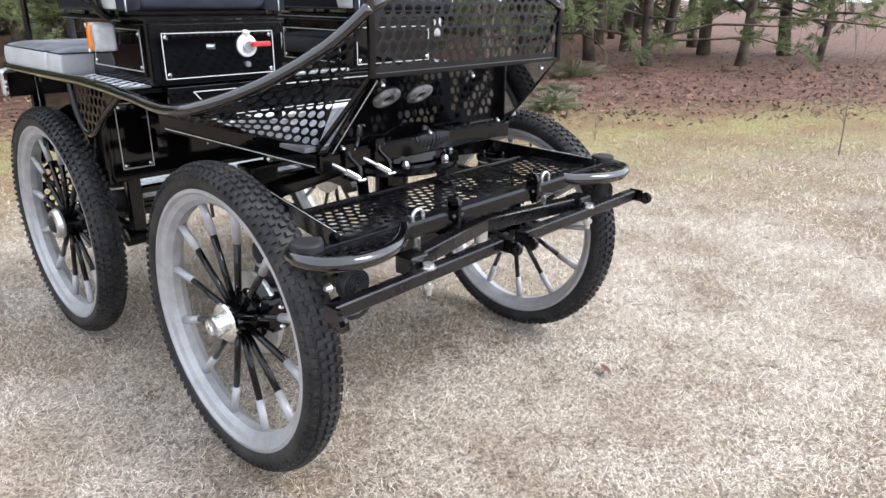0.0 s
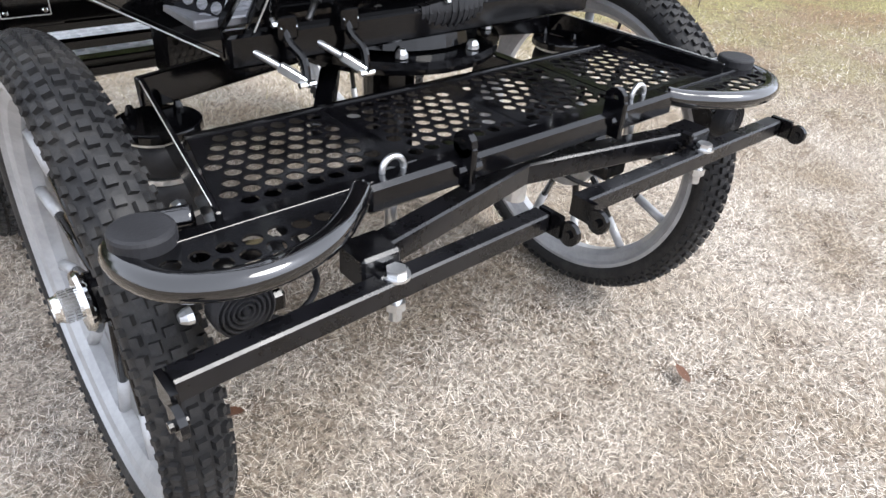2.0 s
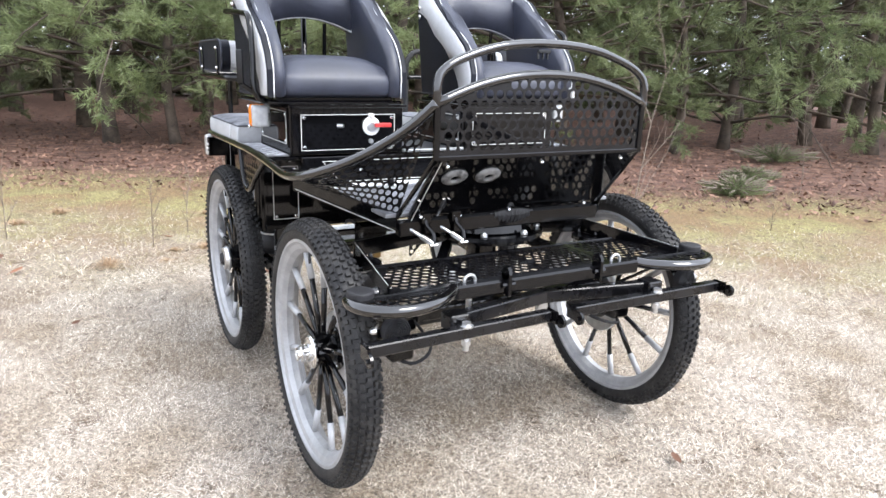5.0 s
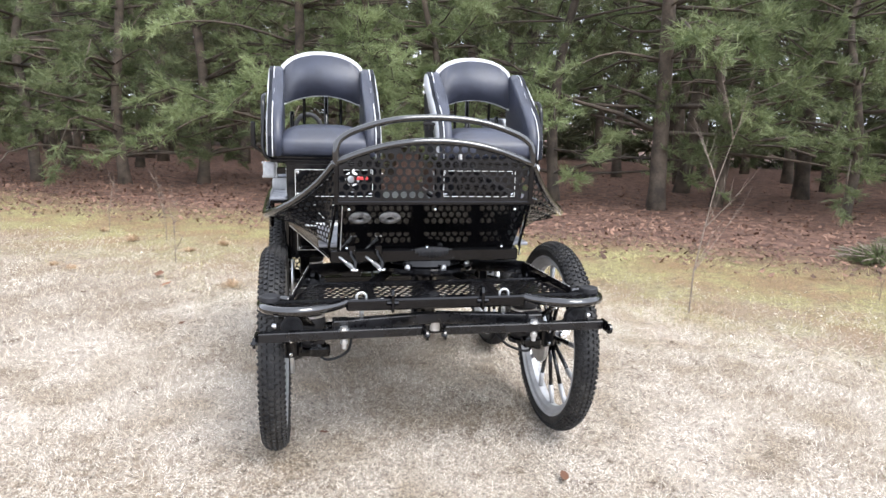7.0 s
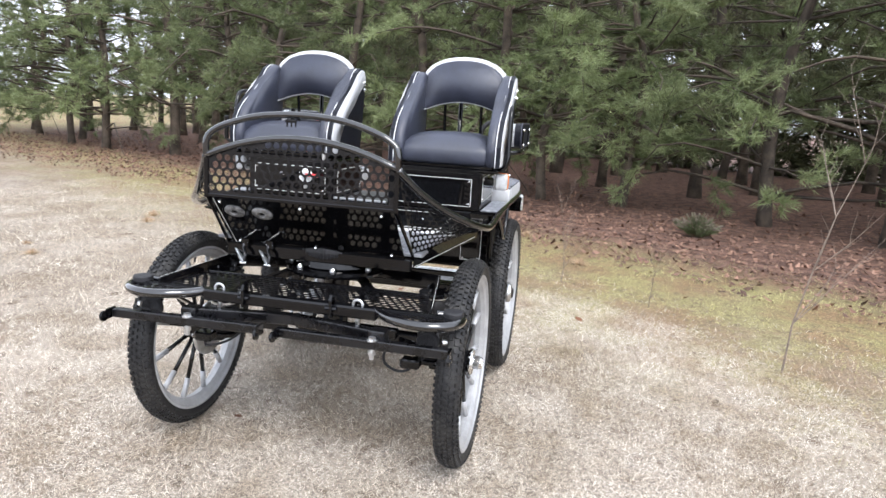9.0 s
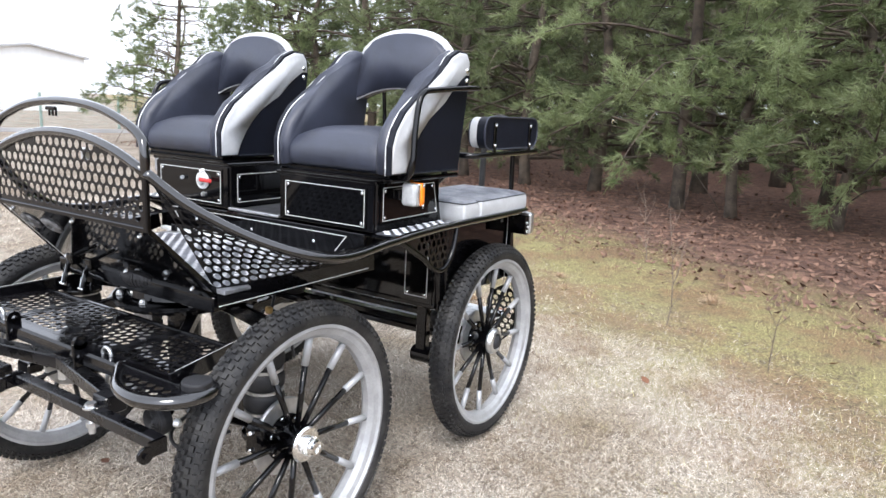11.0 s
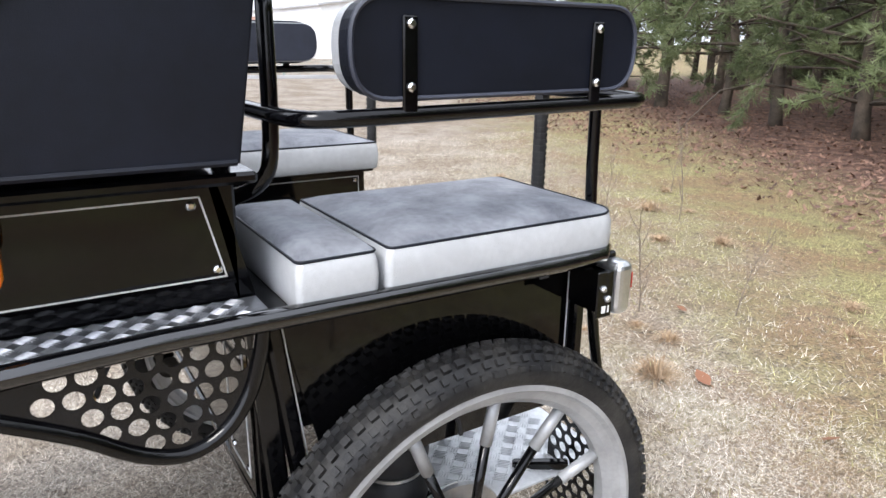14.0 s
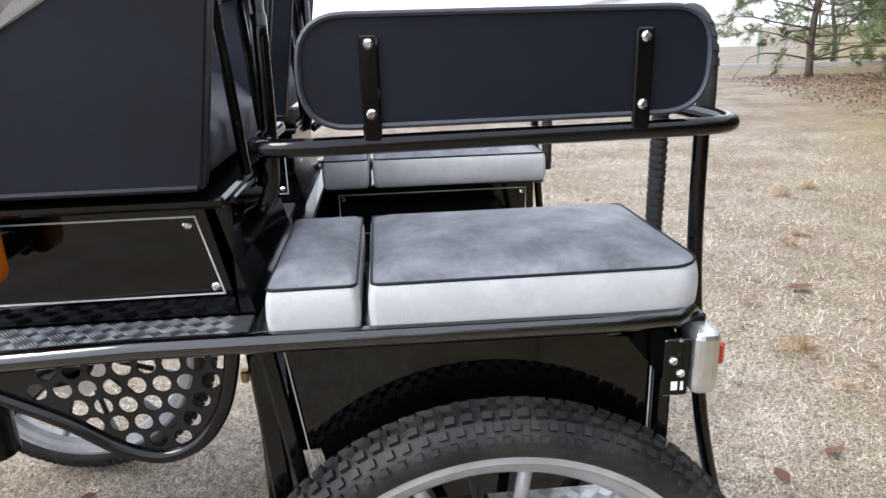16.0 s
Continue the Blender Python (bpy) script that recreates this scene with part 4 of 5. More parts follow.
def build_seat(s):
    xi, xo = s * 0.128, s * 0.598
    seat = P("seat", box((s * 0.363, 0.55, 1.094), (0.455, 0.39, 0.014), bevel=0.004), PAINT, "dark vinyl bucket seat with silver-grey wing edges")
    part("runner", box((s * 0.363, 0.40, 1.106), (0.40, 0.05, 0.012), bevel=0.002), PAINT, seat)
    part("cushion", cushion((s * 0.363, 0.535, 1.152), (0.392, 0.385, 0.085), 0.034, 0.050), LEATHER, seat, "crowned dark vinyl seat cushion", smooth=True)
    for x, d in ((xi, s), (xo, -s)):
        wing = part("wing", slab(WING, x + d * 0.015, x + d * 0.062, 0.021), LEATHER, seat, "dark padded seat wing", smooth=True)
        part("wing_band", slab(BAND, x - d * 0.005, x + d * 0.024, 0.0140), SILVER, wing, "silver-grey vinyl band", smooth=True)
        part("wing_shell", slab([(p[0] + 0.002, p[1]) for p in WING], x, x + d * 0.022, 0.003), LEATHER_BACK, wing, "black grained vinyl outer side")
        part("piping", tube([(x + d * 0.020, p[0] + 0.003, p[1] - 0.002) for p in WING[:11]], 0.0022, 6, smooth=3), PIPING, wing, smooth=True)
        for y, z in ((0.742, 1.438), (0.742, 1.405)):
            bolt((x - d * 0.003, y, z), (-d, 0, 0), 0.010, 0.008, wing, "snap_bolt")
        part("bottom_welt", tube([(x, 0.42, 1.114), (x, 0.72, 1.114)], 0.004, 6), LEATHER_BACK, wing)
    # arched backrest with the gap below it
    a, b = min(xi, xo) + 0.047, max(xi, xo) - 0.047
    mid, half = (a + b) / 2, (b - a) / 2
    top = [(mid + half * t, 1.452 + 0.106 * math.sqrt(max(0, 1 - (abs(t)) ** 2.2))) for t in [1 - i / 10 for i in range(21)]]
    low = [(mid + half * t, 1.325 + 0.050 * (1 - t * t)) for t in [-1 + i / 7 for i in range(15)]]
    lean = lambda u, v, w: V(u, 0.672 + 0.16 * (v - 1.30) + w, v)
    bm = prism(low + top, 0.050, lean)
    es = [e for e in bm.edges if any(len(f.verts) > 4 for f in e.link_faces)]
    bmesh.ops.bevel(bm, geom=es, offset=0.014, segments=3, profile=0.5, affect="EDGES")
    back = part("backrest", bm, LEATHER, seat, "arched dark vinyl backrest", smooth=True)
    part("top_trim", tube([lean(u, v + 0.002, 0.030) for u, v in top], 0.017, 10), SILVER, back, "silver-grey top edge", smooth=True)
    part("lower_piping", tube([lean(u, v, 0.006) for u, v in low], 0.004, 8), PIPING, back, smooth=True)
    part("back_shell", prism(low + top, 0.010, lambda u, v, w: lean(u, v, 0.050 + w)), LEATHER_BACK, back)
    for x in (mid - 0.085, mid + 0.085):
        part("stay", rod((x, 0.725, 1.36), (x, 0.745, 1.10), 0.007, 10), PAINT, seat)
    # arm tube outside
    xa = s * 0.618
    part("arm_tube", tube([(s * 0.50, 0.43, 1.086), (s * 0.575, 0.418, 1.092), (xa, 0.415, 1.125), (xa, 0.425, 1.230), (xa, 0.440, 1.318), (xa, 0.468, 1.356), (xa, 0.53, 1.366), (xa, 0.66, 1.377), (s * 0.612, 0.815, 1.387)], 0.0095, 10, smooth=5), PAINT, seat, "bent black arm tube", smooth=True)
    return seat


for s in BOTH:
    x0, x1 = sorted((s * 0.122, s * 0.522))
    bx = P("seat_box", box(((x0 + x1) / 2, 0.555, 1.003), (x1 - x0, 0.36, 0.158), bevel=0.004), PAINT, "glossy black seat box with pinstriped panels")
    part("lid", box(((x0 + x1) / 2, 0.552, 1.083), (x1 - x0 + 0.014, 0.385, 0.012), bevel=0.003), PAINT, bx)
    fx = lambda u, v, w: V(u, 0.3745 - w, v)
    part("front_frame", prism([(x0 + 0.006, 0.932), (x1 - 0.006, 0.932), (x1 - 0.006, 1.072), (x0 + 0.006, 1.072)], 0.008, fx), PAINT, bx)
    panel_with_line("front_panel", [(x0 + 0.026, 0.934), (x1 - 0.030, 0.934), (x1 - 0.030, 1.064), (x0 + 0.026, 1.064)], lambda u, v, w: V(u, 0.3662 - w, v), bx, 0.008)
    ox = lambda u, v, w: V(s * (0.5225 + w), u, v)
    pn = panel_with_line("side_panel", [(0.392, 0.949), (0.728, 0.949), (0.703, 1.076), (0.392, 1.076)], ox, bx, 0.012)
    ix = lambda u, v, w: V(s * (0.1215 - w), u, v)
    panel_with_line("inner_panel", [(0.392, 0.936), (0.728, 0.936), (0.728, 1.060), (0.392, 1.060)], ix, bx, 0.012)
    wedge = part("rear_wedge", prism([(0.73, 0.925), (0.752, 0.925), (0.715, 1.075), (0.70, 1.075)], x1 - x0, lambda u, v, w: V(x0 + w, u, v)), PAINT, bx)
    build_seat(s)
    # side lamp: clear ahead, orange behind
    lamp = P("side_lamp", box((s * 0.592, 0.459, 1.048), (0.058, 0.014, 0.070), bevel=0.004), STEEL, "clear and orange side marker lamp")
    bm = cushion((s * 0.598, 0.442, 1.048), (0.054, 0.026, 0.070), 0.012, 0)
    part("clear_lens", bm, CLEAR, lamp, "clear ribbed lens", smooth=True)
    part("orange_lens", cushion((s * 0.598, 0.476, 1.048), (0.056, 0.027, 0.072), 0.012, 0), ORANGE, lamp, "orange indicator lens", smooth=True)
    part("bracket", box((s * 0.544, 0.456, 1.045), (0.045, 0.05, 0.03), bevel=0.003), PAINT, lamp)
    bolt((s * 0.626, 0.474, 1.076), (s, 0, 0), 0.006, 0.004, lamp, "screw")
    bolt((s * 0.626, 0.474, 1.014), (s, 0, 0), 0.006, 0.004, lamp, "screw")

# battery switch with its red key on one box
sw = P("battery_switch", disc((-0.248, 0.363, 1.018), (-0.248, 0.353, 1.018), 0.031, 28, 0.003), WHITE_PLASTIC, "white round battery switch with a red key")
part("dial", disc((-0.248, 0.353, 1.018), (-0.248, 0.345, 1.018), 0.017, 20, 0.003), STEEL, sw)
part("ear", rod((-0.248, 0.361, 1.045), (-0.248, 0.355, 1.056), 0.010, 10), WHITE_PLASTIC, sw)
part("key", box((-0.212, 0.340, 1.022), (0.060, 0.010, 0.014), bevel=0.003), RED, sw, "red plastic key")
P("fuse_knob", disc((-0.248, 0.363, 0.968), (-0.248, 0.355, 0.968), 0.008, 12), STEEL)
P("toggle_switch", rod((-0.365, 0.364, 1.020), (-0.350, 0.350, 1.020), 0.007, 10), STEEL)
P("handbrake_handle", box((-0.66, 0.42, 1.20), (0.020, 0.012, 0.105), bevel=0.004), PAINT)
P("handbrake_arm", beam((-0.66, 0.42, 1.15), (-0.60, 0.42, 1.11), 0.01, 0.014), PAINT)

# ---- rear side benches ----
for s in BOTH:
    bn = P("bench_box", box((s * 0.42, 1.045, 0.815), (0.20, 0.53, 0.205), bevel=0.004), PANEL, "glossy black bench box with a pale line")
    sx = lambda u, v, w: V(s * (0.521 + w), u, v)
    pl_ = [(0.772, 0.915), (1.305, 0.915), (1.305, 0.62), (0.842, 0.62)]
    sp = part("side_panel", prism(pl_ if s < 0 else pl_[::-1], 0.004, sx), PANEL, bn)
    part("stripe", outline_stripe([(0.778, 0.905), (0.815, 0.62)], lambda u, v, w: sx(u, v, 0.004 + w), closed=False), STRIPE, sp)
    part("rear_stripe", outline_stripe([(1.292, 0.905), (1.292, 0.62)], lambda u, v, w: sx(u, v, 0.004 + w), closed=False), STRIPE, sp)
    part("front_post", beam((s * 0.54, 0.757, 0.92), (s * 0.53, 0.800, 0.60), 0.022, 0.022), PAINT, bn)
    part("rear_post", beam((s * 0.535, 1.305, 0.92), (s * 0.535, 1.305, 0.62), 0.022, 0.022), PAINT, bn)
    panel_with_line("inner_panel", [(0.80, 0.78), (1.30, 0.78), (1.30, 0.905), (0.80, 0.905)], lambda u, v, w: V(s * (0.319 - w), u, v), bn, 0.012)
    for y0, y1, nm in ((0.780, 0.889, "small_bench_cushion"), (0.903, 1.328, "bench_cushion")):
        cx, cy, wx, wy = s * 0.437, (y0 + y1) / 2, 0.330, y1 - y0
        big = 0.050 if nm == "bench_cushion" else 0.010
        ring = []
        for sx_, sy_, r in ((1, -1, 0.010), (1, 1, big), (-1, 1, 0.010), (-1, -1, 0.010)):
            for j in range(7):
                q = math.atan2(sy_, sx_) - math.pi / 4 + math.pi / 2 * j / 6
                ring.append((s * (0.437 + sx_ * (wx / 2 - r) + r * math.cos(q)), cy + sy_ * (wy / 2 - r) + r * math.sin(q)))
        if s < 0:
            ring.reverse()
        mid = V(cx, cy)

        def loop(shrink, z, bm):
            return [bm.verts.new((mid.x + (u - mid.x) * (1 - shrink / wx), mid.y + (v - mid.y) * (1 - shrink / wy), z + 0.0012 * noise.noise(V(u * 40, v * 40, z * 90)))) for u, v in ring]

        bm = bmesh.new()
        rings = [loop(q, z, bm) for q, z in ((0.006, 0.9175), (0.0, 0.922), (-0.004, 0.940), (-0.005, 0.956), (-0.003, 0.972), (0.002, 0.983), (0.006, 0.9865))]
        for p, q in zip(rings, rings[1:]):
            for j in range(len(p)):
                bm.faces.new((p[j], p[(j + 1) % len(p)], q[(j + 1) % len(p)], q[j]))
        bm.faces.new(rings[0][::-1])
        bm.faces.new(rings[-1])
        cu = P(nm, bm, SILVER, "silver-grey sided bench cushion with frosted dark top", smooth=True)
        bm = bmesh.new()
        rings = [[bm.verts.new((mid.x + (u - mid.x) * (1 - k / 10) * 0.985, mid.y + (v - mid.y) * (1 - k / 10) * 0.985, 0.9870 + 0.016 * (1 - (1 - k / 10) ** 5))) for u, v in ring] for k in range(10)]
        for p, q in zip(rings, rings[1:]):
            for j in range(len(p)):
                bm.faces.new((p[j], p[(j + 1) % len(p)], q[(j + 1) % len(p)], q[j]))
        bm.faces.new(rings[-1])
        part("top_cover", bm, FROST, cu, "dark vinyl top covered with frost", smooth=True)
        part("piping", tube([(mid.x + (u - mid.x) * 0.986, mid.y + (v - mid.y) * 0.986, 0.9872) for u, v in ring], 0.0020, 6, closed=True), LEATHER_BACK, cu, "dark piping")
    # back cushion on its rail
    xb, ya, yb, za, zb = s * 0.612, 0.845, 1.289, 1.178, 1.293
    cap = rounded([(ya, za), (yb, za + 0.004), (yb, zb), (ya, zb)], 0.056, 7)
    bk = P("side_backrest", prism(cap, 0.032, lambda u, v, w: V(xb - 0.016 + w, u, v)), LEATHER_BACK, "black padded side backrest with rounded ends")
    inner = rounded([(ya + 0.004, za + 0.003), (yb - 0.004, za + 0.007), (yb - 0.004, zb - 0.003), (ya + 0.004, zb - 0.003)], 0.054, 7)
    part("side_band", prism(inner, 0.030, lambda u, v, w: V(s * (0.596 - w), u, v)), SILVER, bk, "silver-grey side band")
    part("inner_pad", prism(rounded([(ya + 0.008, za + 0.008), (yb - 0.008, za + 0.010), (yb - 0.008, zb - 0.006), (ya + 0.008, zb - 0.006)], 0.05, 7), 0.008, lambda u, v, w: V(s * (0.566 - w), u, v)), LEATHER, bk, "dark vinyl inner pad")
    part("edge_welt", tube([(s * 0.6285, u, v) for u, v in cap], 0.0035, 6, closed=True), LEATHER, bk)
    for y in (0.919, 1.214):
        st = part("strap", box((s * 0.631, y, 1.215), (0.006, 0.020, 0.115), bevel=0.002), PAINT, bk)
        for z in (1.263, 1.192):
            bolt((s * 0.634, y, z), (s, 0, 0), 0.0062, 0.005, st, "dome_screw")
    rl = P("rear_rail", tube([(s * 0.40, 0.785, 1.155), (s * 0.50, 0.785, 1.156), (s * 0.585, 0.79, 1.157), (s * 0.622, 0.83, 1.158), (s * 0.624, 1.0, 1.160), (s * 0.624, 1.25, 1.163), (s * 0.618, 1.315, 1.164),
                             (s * 0.585, 1.340, 1.164), (s * 0.50, 1.346, 1.164), (s * 0.36, 1.346, 1.164)], 0.0105, 10, smooth=5), PAINT, "bent black hand rail", smooth=True)
    part("front_post", tube([(s * 0.505, 0.79, 1.30), (s * 0.507, 0.788, 1.12), (s * 0.50, 0.775, 1.07), (s * 0.47, 0.745, 1.045)], 0.0105, 10, smooth=5), PAINT, rl, smooth=True)
    part("inner_post", tube([(s * 0.345, 0.765, 1.42), (s * 0.345, 0.762, 1.15), (s * 0.33, 0.745, 1.06)], 0.0105, 10), PAINT, rl, smooth=True)
    part("rear_post", tube([(s * 0.498, 1.350, 1.164), (s * 0.502, 1.355, 0.95), (s * 0.510, 1.381, 0.715), (s * 0.515, 1.42, 0.55)], 0.0105, 10, smooth=5), PAINT, rl, smooth=True)
    # taped grab hoop
    hp = P("grab_hoop", tube([(s * 0.358, 1.352, 0.93), (s * 0.358, 1.352, 1.20), (s * 0.366, 1.352, 1.245), (s * 0.395, 1.352, 1.280), (s * 0.43, 1.352, 1.290), (s * 0.465, 1.352, 1.280), (s * 0.492, 1.352, 1.245), (s * 0.499, 1.352, 1.20), (s * 0.499, 1.352, 1.165)], 0.0122, 12, smooth=4), TAPE, "grab hoop wound with black tape", smooth=True)
    for i in range(24):
        z = 0.95 + i * 0.0115
        part("tape_turn", tube([(s * 0.358, 1.352, z), (s * 0.358, 1.352, z + 0.007)], 0.0136, 10), TAPE, hp)
    for i in range(14):
        a0, a1 = math.pi * i / 14, math.pi * (i + 0.6) / 14
        part("tape_turn", tube([(s * (0.4285 - 0.070 * math.cos(q)), 1.352, 1.215 + 0.074 * math.sin(q)) for q in (a0, a1)], 0.0136, 10), TAPE, hp)
    # rear lamp
    tl = P("rear_lamp", box((s * 0.590, 1.324, 0.862), (0.070, 0.036, 0.090), bevel=0.012, seg=3), STEEL, "bright metal rear lamp on a black bracket")
    part("bracket", box((s * 0.575, 1.290, 0.857), (0.090, 0.008, 0.080), bevel=0.003), PAINT, tl)
    part("side_plate", box((s * 0.616, 1.286, 0.857), (0.004, 0.034, 0.080), bevel=0.002), PAINT, tl)
    part("red_lens", box((s * 0.590, 1.344, 0.872), (0.056, 0.010, 0.030), bevel=0.003), GLASS_RED, tl)
    for y, z in ((1.280, 0.868), (1.291, 0.850)):
        bolt((s * 0.618, y, z), (s, 0, 0), 0.006, 0.006, tl, "nut", STEEL)
    part("sticker", box((s * 0.6187, 1.288, 0.832), (0.001, 0.016, 0.012)), WHITE_PLASTIC, tl)
    P("deck_tag", box((s * 0.5265, 1.235, 0.872), (0.002, 0.018, 0.012)), PLATE)
    # gusset of perforated sheet below the sill
    g = [(0.385, 0.912), (0.46, 0.872), (0.53, 0.832), (0.585, 0.792), (0.635, 0.776), (0.680, 0.792), (0.712, 0.832), (0.728, 0.880), (0.735, 0.918)]
    gp = smooth_line([V(s * 0.602, y, z) for y, z in g], 4)
    outl = [(p.y, p.z) for p in gp]
    gs = P("mud_guard", perforated(outl if s > 0 else outl, lambda u, v, w: V(s * (0.600 + w), u, v), 0.0290, 0.0112, 0.002, 0.001), MESH, "perforated black mud guard below the sill")
    part("edge_tube", tube(gp, 0.0095, 10), PAINT, gs, smooth=True)

# centre well between the benches
P("rear_floor", box((0, 1.04, 0.70), (0.66, 0.56, 0.012), bevel=0.002), PLATE, "dark chequered rear floor plate")

# ---- underbody ----
bulkhead = P("body_front", box((0, 0.745, 0.755), (1.04, 0.012, 0.31), bevel=0.002), PANEL, "glossy black front wall of the lower body")
part("lower_edge", beam((-0.52, 0.747, 0.608), (0.52, 0.747, 0.608), 0.025, 0.02), PAINT, bulkhead)
for bx_ in (-0.2, 0.1):
    bolt((bx_, 0.739, 0.68), (0, -1, 0), 0.005, 0.004, bulkhead, "screw")
for s in BOTH:
    to_front = lambda u, v, w: V(u, 0.7385 - w, v)
    lp = panel_with_line("line_panel", [(s * 0.37, 0.615), (s * 0.51, 0.615), (s * 0.51, 0.86), (s * 0.37, 0.86)] if s > 0 else [(-0.51, 0.615), (-0.37, 0.615), (-0.37, 0.86), (-0.51, 0.86)], to_front, bulkhead, 0.022)
    part("corner_post", beam((s * 0.525, 0.745, 0.92), (s * 0.525, 0.765, 0.59), 0.02, 0.03), PAINT, bulkhead)
    P("chassis_beam", beam((s * 0.15, -0.06, 0.765), (s * 0.15, 0.36, 0.76), 0.05, 0.06, 0.005), PAINT)
    P("drop_post", beam((s * 0.455, 0.775, 0.60), (s * 0.455, 0.775, 0.40), 0.035, 0.045), PAINT)
    P("rear_arm", beam((s * 0.455, 0.775, 0.405), (s * 0.47, 1.05, 0.412), 0.035, 0.045), PAINT)
    P("arm_bush", rod((s * 0.42, 0.775, 0.405), (s * 0.50, 0.775, 0.405), 0.030, 16), PAINT)
    c = V(s * 0.42, 1.00, 0)
    prof = [(0.44, 0.0), (0.44, 0.05)]
    for lobe in range(2):
        z0 = 0.45 + lobe * 0.075
        for j in range(7):
            a = math.pi * j / 6
            prof.append((z0 + 0.037 - 0.035 * math.cos(a), 0.050 + 0.016 * math.sin(a)))
    prof += [(0.62, 0.05), (0.62, 0.0)]
    sp = P("air_spring", lathe(prof, 28, "z", c, closed=False), SOFT_RUBBER, "black rubber rear air spring", smooth=True)
    part("band", lathe([(0.522, 0.05), (0.522, 0.056), (0.528, 0.056), (0.528, 0.05)], 28, "z", c), STEEL, sp)
    st = P("rear_step", perforated(rounded([(0.405, 0.215), (0.55, 0.36), (0.555, 0.52), (0.49, 0.568), (0.435, 0.53), (0.405, 0.49)], 0.025, 4), lambda u, v, w: V(s * u, 1.38 + w, v), 0.0285, 0.0112, 0.003, 0.002), MESH, "upright perforated black step guard")
    part("step_bracket", beam((s * 0.47, 1.379, 0.42), (s * 0.40, 1.29, 0.41), 0.02, 0.02), PAINT, st)
P("rear_axle_beam", beam((-0.48, 1.058, 0.412), (0.48, 1.058, 0.412), 0.05, 0.05), PAINT)
P("rear_cross_beam", beam((-0.46, 1.29, 0.60), (0.46, 1.29, 0.60), 0.04, 0.05), PAINT)
tray = P("rear_tray", box((0, 1.29, 0.405), (0.94, 0.40, 0.006), bevel=0.001), BARE_PLATE, "bare chequered aluminium tray below the body")
tagged(part("tread_pattern", tread_bars(-0.46, 1.10, 0.46, 1.48, lambda u, v, w: V(u, v, 0.4085 + w), 0.032, 0.002), BARE_PLATE, tray), kind="stuff")
P("tray_edge", beam((-0.47, 1.085, 0.405), (0.47, 1.085, 0.405), 0.02, 0.03), PAINT)
for y, z in ((0.90, 0.45), (0.97, 0.50)):
    P("cross_rail", beam((-0.44, y, z), (0.44, y, z), 0.025, 0.025), PAINT)
vp = P("vent_cage", perforated([(0, 0), (0.085, 0), (0.085, 0.085), (0, 0.085)], lambda u, v, w: V(-0.30 + u, 0.30 + w, 0.60 + v), 0.014, 0.0055, 0.002, 0.001), MESH, "small box of fine perforated sheet")
part("cage_back", box((-0.2575, 0.345, 0.642), (0.085, 0.085, 0.085), bevel=0.004), PAINT, vp)
P("brake_hose", tube([(-0.20, 0.735, 0.60), (-0.20, 0.68, 0.62), (-0.15, 0.62, 0.58), (-0.13, 0.58, 0.51)], 0.006, 8, smooth=6), SOFT_RUBBER, smooth=True)
P("brass_fitting", box((-0.135, 0.57, 0.505), (0.03, 0.02, 0.03), bevel=0.005), material("dull_brass", (0.35, 0.24, 0.10), 0.4, 0.8, 0.2, 50))


# ---- the wood: pines, saplings, litter ----
def tuft(vs, fs, p, d, rng, n, size):
    """A spray of needles at the end of a shoot."""
    for _ in range(n):
        q = (d + V(rng.gauss(0, 0.45), rng.gauss(0, 0.45), rng.gauss(0.05, 0.45))).normalized()
        side = q.cross(V(rng.gauss(0, 1), rng.gauss(0, 1), rng.gauss(0, 1))).normalized() * size * 0.045
        b = p - d * rng.uniform(0, size * 0.9)
        i = len(vs)
        vs += [b - side, b + side, b + q * size * rng.uniform(0.7, 1.2)]
        fs.append((i, i + 1, i + 2))


def mesh_from(name, vs, fs, mat):
    me = bpy.data.meshes.new(name)
    me.from_pydata([tuple(v) for v in vs], [], fs)
    me.materials.append(mat)
    return me


